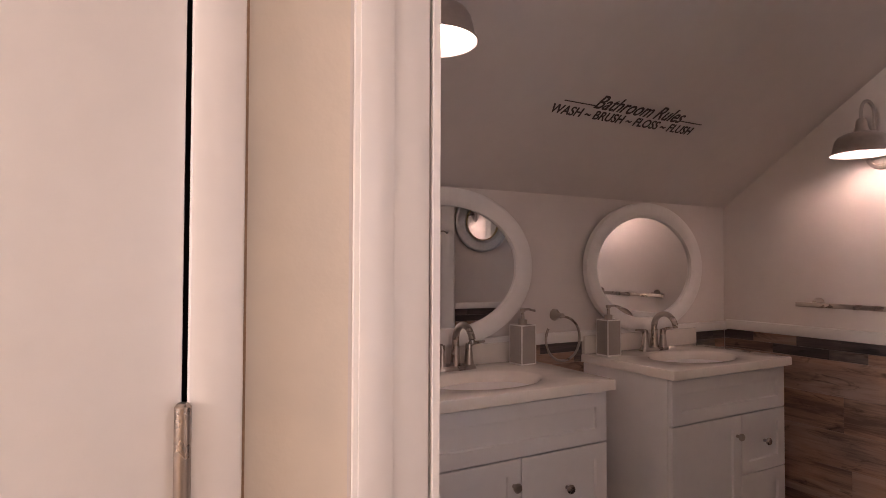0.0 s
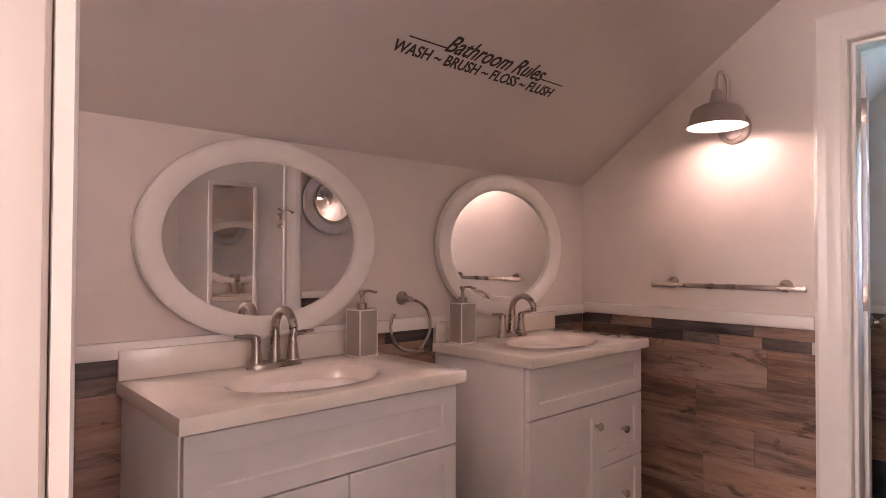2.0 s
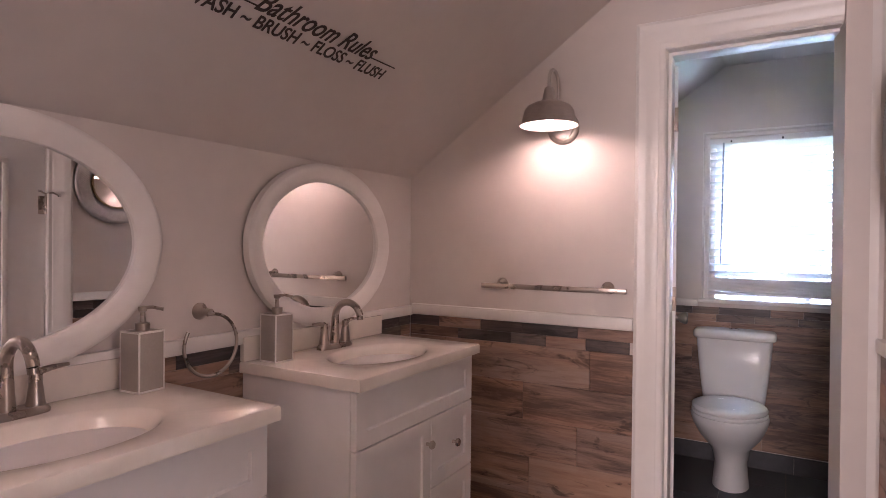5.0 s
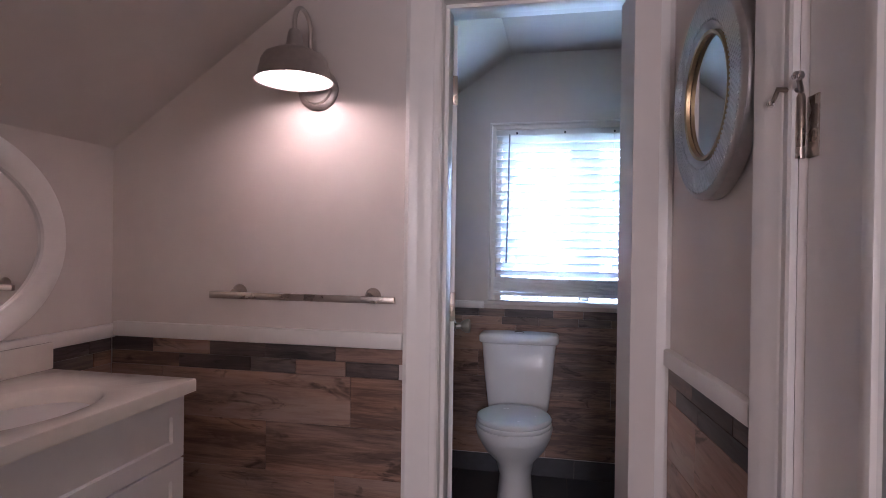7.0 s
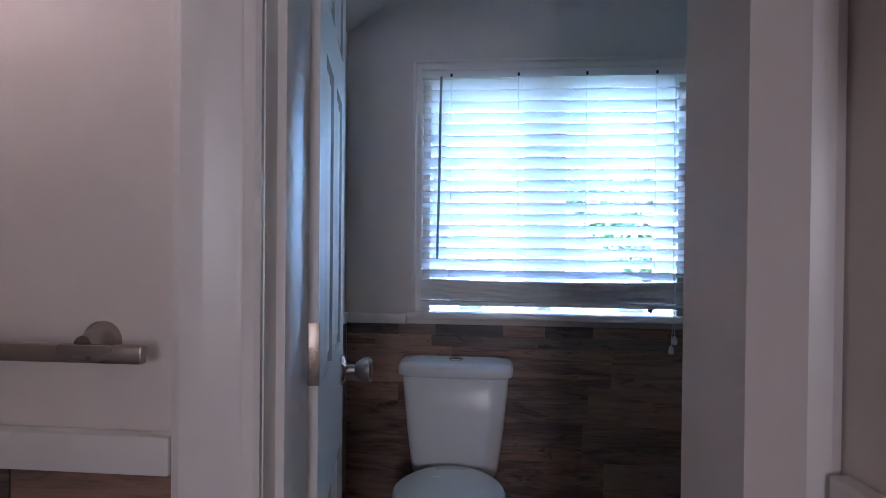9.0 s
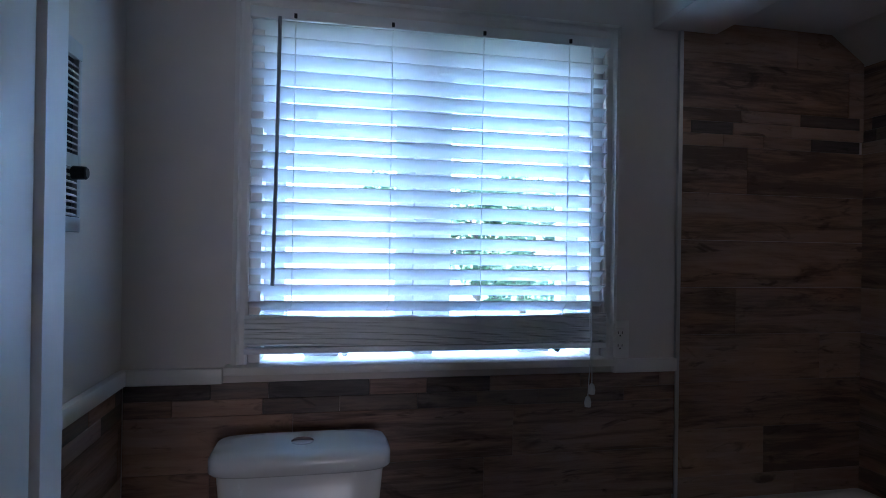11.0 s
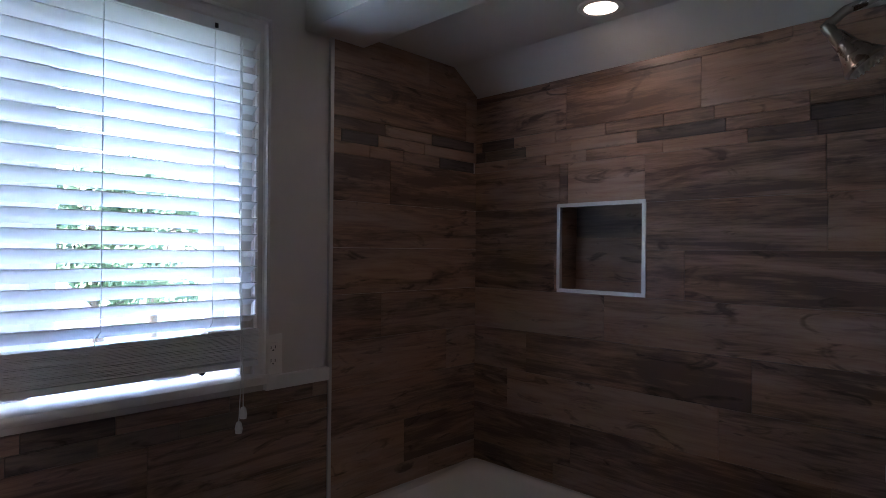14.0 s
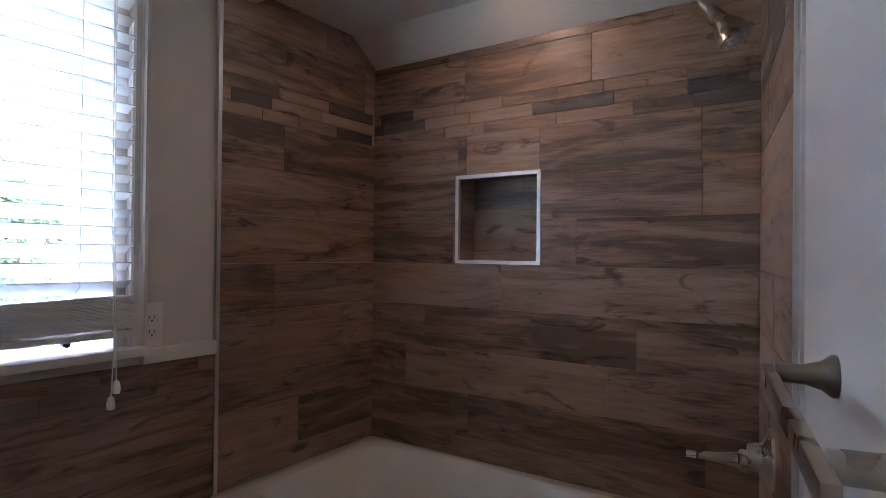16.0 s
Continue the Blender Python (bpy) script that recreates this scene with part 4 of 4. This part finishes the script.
# ---- shower fittings on the end wall ----
SE = EM
sh = thing("wall_shower", "brushed nickel shower head on a bent arm", "shower", at=SE @ pose(1.17, 0.0, 1.86))
part("flange", lathe([(0, 0), (0.03, 0), (0.028, 0.006), (0.012, 0.012), (0, 0.012)], pose(0, 0.008, 0, -90), 28), NICKEL, sh)
part("arm", tube([(0, 0.01, 0), (0, 0.05, 0.006), (0, 0.11, -0.012), (0, 0.15, -0.045)], 0.0105, 14), NICKEL, sh)
head = part("head", lathe([(0, 0), (0.012, 0), (0.014, 0.012), (0.012, 0.022), (0.017, 0.032), (0.023, 0.07), (0.038, 0.105), (0.046, 0.118), (0.045, 0.124), (0, 0.124)], pose(0, 0.147, -0.04, 142), 32), NICKEL, sh)
part("spray_face", lathe([(0, 0.1242), (0.04, 0.1242), (0.038, 0.127), (0, 0.127)], pose(0, 0.147, -0.04, 142), 32), ALU, head)
bm = bmesh.new()
for r, k in ((0.012, 6), (0.024, 12), (0.034, 18)):
    for i in range(k):
        a = 2 * math.pi * i / k
        bmesh.ops.create_cone(bm, cap_ends=True, segments=6, radius1=0.0028, radius2=0.0016, depth=0.004, matrix=Matrix.Translation((r * math.cos(a), r * math.sin(a), 0.129)))
bm.transform(pose(0, 0.147, -0.04, 142))
part("nozzles", bm, ALU, head)
vl = thing("shower_valve", "brushed nickel shower valve with a lever handle", "shower valve", at=SE @ pose(0.985, 0.0, 0.80))
part("escutcheon", lathe([(0, 0), (0.062, 0), (0.06, 0.006), (0.045, 0.012), (0.03, 0.02), (0.026, 0.045), (0, 0.046)], pose(0, 0.008, 0, -90), 36), NICKEL, vl)
lev = part("handle", lathe([(0, 0), (0.022, 0), (0.022, 0.016), (0.016, 0.02), (0.010, 0.06), (0.0075, 0.095), (0, 0.096)], pose(0, 0.05, -0.01, -90), 24), NICKEL, vl)
part("lever_tip", lathe([(0, 0), (0.0085, 0), (0.0085, 0.02), (0, 0.021)], pose(0, 0.148, -0.01, -90), 16), CHROME, lev)
sp = thing("tub_spout", "brushed nickel tub spout", "tub spout", at=SE @ pose(1.12, 0.0, 0.56))
part("spout", tube([(0, 0.008, 0), (0, 0.06, 0), (0, 0.11, -0.008), (0, 0.13, -0.03)], 0.024, 20, [0.03, 0.026, 0.024, 0.02]), NICKEL, sp)

# ---- recessed light over the tub ----
dl = thing("recessed_light", "round recessed ceiling light, lit", "ceiling light", at=pose(1.53, 3.40, 2.0))
part("trim_ring", lathe([(0.045, -0.004), (0.062, -0.004), (0.066, 0.0), (0.045, 0.0), (0.045, -0.004)], None, 40), TRIM, dl)
part("lens", lathe([(0, -0.003), (0.046, -0.003), (0.046, -0.0005), (0, -0.0005)], None, 40), LENS, dl, "glowing lens")

# ---- tile edge strips and niche frame ----
setting("tile_edge_1", boxes((1.086, 1.098, YW - 0.012, YW, 0.487, 1.962)), ALU, "aluminium tile edge strip by the window", "trim")
e1 = (1.09 - EA.x) / ED.x
bm = boxes((e1 - 0.012, e1, 0, 0.012, 0.487, 1.97), (e1 - 0.03, e1 - 0.012, 0, 0.005, 0.487, 1.97))
bm.transform(EM)
setting("tile_edge_2", bm, ALU, "aluminium tile edge strip on the alcove end wall", "trim")
nf = thing("niche_frame", "brushed aluminium frame round the tiled niche", "trim", kind="structure")
part("frame_strip", boxes((XN - 0.013, XN + 0.002, NY0 - 0.005, NY1 + 0.005, NZ1 - 0.006, NZ1 + 0.006)), ALU, nf)
part("frame_strip", boxes((XN - 0.013, XN + 0.002, NY0 - 0.005, NY1 + 0.005, NZ0 - 0.006, NZ0 + 0.006)), ALU, nf)
part("frame_strip", boxes((XN - 0.013, XN + 0.002, NY0 - 0.006, NY0 + 0.006, NZ0 + 0.006, NZ1 - 0.006)), ALU, nf)
part("frame_strip", boxes((XN - 0.013, XN + 0.002, NY1 - 0.006, NY1 + 0.006, NZ0 + 0.006, NZ1 - 0.006)), ALU, nf)

# ---- outside ----
setting("ground", boxes((-300, 300, YW + 0.5, 600, -3.3, -3.2)), GRASS, "grass ground outside", "ground")
house = thing("neighbour_house", "pale neighbouring house with a grey shingle roof", "house", at=pose(-2.0, 14.0, -3.2))
part("wall", boxes((-5, 5, 0, 7, 0, 3.1)), SIDING, house)
bm = bmesh.new()
vs = [bm.verts.new(p) for p in ((-5.4, -0.4, 3.0), (5.4, -0.4, 3.0), (3.6, 3.5, 5.9), (-3.6, 3.5, 5.9), (-5.4, 7.4, 3.0), (5.4, 7.4, 3.0))]
for f in ((0, 1, 2, 3), (5, 4, 3, 2), (1, 5, 2), (4, 0, 3), (0, 4, 5, 1)):
    bm.faces.new([vs[i] for i in f])
bmesh.ops.recalc_face_normals(bm, faces=bm.faces)
part("roof", bm, ROOF, house, smooth=None)
for x in (-3.2, -1.0, 1.2, 3.4):
    wob = part("window", boxes((x - 0.45, x + 0.45, -0.05, 0.02, 1.0, 2.2)), TRIM, house)
    part("pane", boxes((x - 0.4, x + 0.4, -0.06, -0.051, 1.05, 2.15)), DARK, wob)


def tree(x, y, h, seed):
    rng = random.Random(seed)
    t = thing("tree", "green leafy tree behind the neighbouring house", "tree", "trees outside", pose(x, y, -3.2))
    pts = [(0.12 * math.sin(i), 0.1 * math.cos(i * 1.3), h * 0.75 * i / 6) for i in range(7)]
    part("trunk", tube(pts, 0.2, 10, [0.22 - 0.028 * i for i in range(7)]), BARK, t)
    bm = bmesh.new()
    for k in range(8):
        a = k * 2.4
        p0 = Vector((0, 0, h * (0.35 + 0.05 * k)))
        limb = tube([p0, p0 + Vector((math.cos(a) * h * 0.14, math.sin(a) * h * 0.14, h * 0.08)), p0 + Vector((math.cos(a) * h * 0.25, math.sin(a) * h * 0.25, h * 0.2))], 0.05, 6, [0.07, 0.045, 0.015])
        me = bpy.data.meshes.new("limb_tmp")
        limb.to_mesh(me)
        limb.free()
        bm.from_mesh(me)
        bpy.data.meshes.remove(me)
    part("limbs", bm, BARK, t)
    verts, faces = [], []
    clumps = [(Vector((rng.gauss(0, 0.16), rng.gauss(0, 0.16), rng.uniform(0.42, 0.98))) * h, rng.uniform(0.07, 0.13) * h) for _ in range(34)]
    for c, r in clumps:
        for _ in range(130):
            d = Vector((rng.gauss(0, 1), rng.gauss(0, 1), rng.gauss(0, 0.8))).normalized() * r * rng.uniform(0.5, 1.05)
            p, u = c + d, Vector((rng.gauss(0, 1), rng.gauss(0, 1), rng.gauss(0, 1))).normalized() * 0.14
            w = u.orthogonal().normalized() * 0.07
            i = len(verts)
            verts += [p - u, p + w, p + u, p - w]
            faces.append((i, i + 1, i + 2, i + 3))
    me = bpy.data.meshes.new("crown")
    me.from_pydata(verts, [], faces)
    me.materials.append(LEAF)
    cr = new("crown", me)
    cr.parent = t
    return t


tree(2.2, 25.0, 7.2, 1)
tree(5.2, 22.0, 7.0, 2)
tree(8.5, 27.0, 8.0, 3)


# ---- tiles, last ----
def clip(poly, a, b, c):
    """Keeps the part of a polygon with a*u + b*v <= c."""
    out = []
    for i, p in enumerate(poly):
        q = poly[(i + 1) % len(poly)]
        dp, dq = a * p[0] + b * p[1] - c, a * q[0] + b * q[1] - c
        if dp <= 0:
            out.append(p)
        if (dp < 0 < dq) or (dq < 0 < dp):
            k = dp / (dp - dq)
            out.append((p[0] + (q[0] - p[0]) * k, p[1] + (q[1] - p[1]) * k))
    return out


def tiles(parent, m, u0, u1, rows, seed, holes=(), cuts=(), thick=0.008, gap=0.0012):
    """Planks on a wall face: local x along the wall, z up, -y out of the wall. rows: (z0, z1, length, material)."""
    rng = random.Random(seed)
    for z0, z1, length, kind in rows:
        u = u0 - rng.uniform(0, 0.8) * length
        while u < u1:
            ln = length * rng.choice((1, 1, 1, 0.6)) if kind is PLANK else length * rng.uniform(0.6, 1.2)
            a, b = max(u, u0), min(u + ln, u1)
            u += ln
            if b - a < 0.015:
                continue
            pieces = [(a, b, z0, z1)]
            for h0, h1, g0, g1 in holes:
                nxt = []
                for p0, p1, q0, q1 in pieces:
                    if p1 <= h0 or p0 >= h1 or q1 <= g0 or q0 >= g1:
                        nxt.append((p0, p1, q0, q1))
                        continue
                    if p0 < h0:
                        nxt.append((p0, h0, q0, q1))
                    if p1 > h1:
                        nxt.append((h1, p1, q0, q1))
                    p0, p1 = max(p0, h0), min(p1, h1)
                    if q0 < g0:
                        nxt.append((p0, p1, q0, g0))
                    if q1 > g1:
                        nxt.append((p0, p1, g1, q1))
                pieces = nxt
            for p0, p1, q0, q1 in pieces:
                if p1 - p0 < 0.012 or q1 - q0 < 0.008:
                    continue
                poly = [(p0 + gap / 2, q0 + gap / 2), (p1 - gap / 2, q0 + gap / 2), (p1 - gap / 2, q1 - gap / 2), (p0 + gap / 2, q1 - gap / 2)]
                for c in cuts:
                    poly = clip(poly, *c)
                    if len(poly) < 3:
                        break
                if len(poly) < 3:
                    continue
                cu, cv = (p0 + p1) / 2, (q0 + q1) / 2
                bm = bmesh.new()
                e = 0.0006
                t = thick + rng.uniform(-0.0006, 0.0006)
                sx = sum(p[0] for p in poly) / len(poly)
                sz = sum(p[1] for p in poly) / len(poly)
                wall_r = [bm.verts.new((x - cu, 0, z - cv)) for x, z in poly]
                edge_r = [bm.verts.new((x - cu, -t + e, z - cv)) for x, z in poly]
                face_r = [bm.verts.new((x - cu + math.copysign(min(e, abs(sx - x)), sx - x), -t, z - cv + math.copysign(min(e, abs(sz - z)), sz - z))) for x, z in poly]
                k = len(poly)
                for r0, r1 in ((wall_r, edge_r), (edge_r, face_r)):
                    for i in range(k):
                        bm.faces.new((r0[i], r0[(i + 1) % k], r1[(i + 1) % k], r1[i]))
                bm.faces.new(face_r)
                ob = new("plank_tile", mesh_of("plank_tile", bm, kind if kind is not MOSAIC else rng.choice((MOSAIC, PLANK))))
                ob.parent = parent
                ob.matrix_local = m @ pose(cu, 0, cv)


def wains(top, mosaic_rows=2, low=0.0):
    rows = []
    z = top
    for _ in range(mosaic_rows):
        rows.append((z - 0.043, z, 0.24, MOSAIC))
        z -= 0.043
    while z > low + 0.001:
        rows.append((max(z - 0.147, low), z, 0.62, PLANK))
        z -= 0.147
    return rows


def wall_of(name):
    return bpy.data.objects[name]


# vanity wall (faces +x): local x runs along +y
tiles(wall_of("wall_vanity"), pose(XV, 0, 0, 0, 0, 90), YN, YL - 0.009, wains(0.962), 11)
tiles(wall_of("wall_lamp"), pose(0, YL, 0), XV + 0.009, DX0 - 0.102, wains(0.964), 12)
tiles(wall_of("wall_right"), RIGHT @ pose(XR, 0, 0, 0, 0, -90), -(YL - 0.026), -(RD1 + 0.114), wains(0.962), 13)
tiles(wall_of("wall_toilet_left"), pose(XT, 0, 0, 0, 0, 90), YB, YW - 0.009, wains(0.918), 14)
alc = [(1.613, 1.652, 0.24, MOSAIC), (1.652, 1.691, 0.24, MOSAIC), (1.691, 1.73, 0.24, MOSAIC), (1.73, 1.877, 0.75, PLANK), (1.877, 2.03, 0.75, PLANK)]
z = 1.613
while z > 0.49:
    alc.append((max(z - 0.147, 0.487), z, 0.75, PLANK))
    z -= 0.147
tiles(wall_of("wall_window"), pose(0, YW, 0), XT + 0.009, 1.086, wains(0.916, 2, 0.105) + [(0.0, 0.10, 0.6, SLATE)], 15, holes=[(WX0 - 0.056, WX1 + 0.031, WZ0 - 0.023, 2)])
tiles(wall_of("wall_window"), pose(0, YW, 0), 1.098, XN - 0.009, alc, 16, cuts=[(0.0, 1.0, 1.998), (0.676, 1.0, 1.998 + 0.676 * 1.637)])
tiles(wall_of("wall_niche"), pose(XN, 0, 0, 0, 0, -90), -YW, -2.745, alc, 17, holes=[(-NY1, -NY0, NZ0, NZ1)], cuts=[(0.0, 1.0, 1.904)])
tiles(wall_of("wall_niche"), pose(XN + 0.1, 0, 0, 0, 0, -90), -NY1, -NY0, [(NZ0, 1.215, 0.6, PLANK), (1.215, 1.362, 0.6, PLANK), (1.362, NZ1, 0.6, MOSAIC)], 18, thick=0.006)
tiles(wall_of("wall_niche"), pose(XN + 0.1, NY1, 0) @ pose(0, 0, 0), -0.1, 0.0, [(NZ0, 1.32, 0.6, PLANK), (1.32, NZ1, 0.6, PLANK)], 19, thick=0.004)
tiles(wall_of("wall_tub_end"), EM @ pose(0, 0, 0, 0, 0, 180), -EL + 0.01, -e1, alc, 20, cuts=[(0.0, 1.0, 1.962), (-0.676, 1.0, 1.998 + 0.676 * (1.637 - EA.x))])


def floor_tiles(x0, x1, y0, y1, seed):
    rng = random.Random(seed)
    bmw = boxes((-0.1485, 0.1485, -0.2985, 0.2985, -0.006, 0.0))
    me = mesh_of("floor_tile", bmw, SLATE)
    x, col = x0, 0
    while x < x1:
        y = y0 - (0.3 if col % 2 else 0.0)
        while y < y1:
            ob = new("floor_tile", me)
            ob.parent = bpy.data.objects["floor"]
            ob.matrix_local = pose(x + 0.15, y + 0.3, rng.uniform(-0.0004, 0.0004))
            y += 0.6
        x += 0.3
        col += 1


floor_tiles(XV - 0.05, 1.0, -0.4, YW, 3)
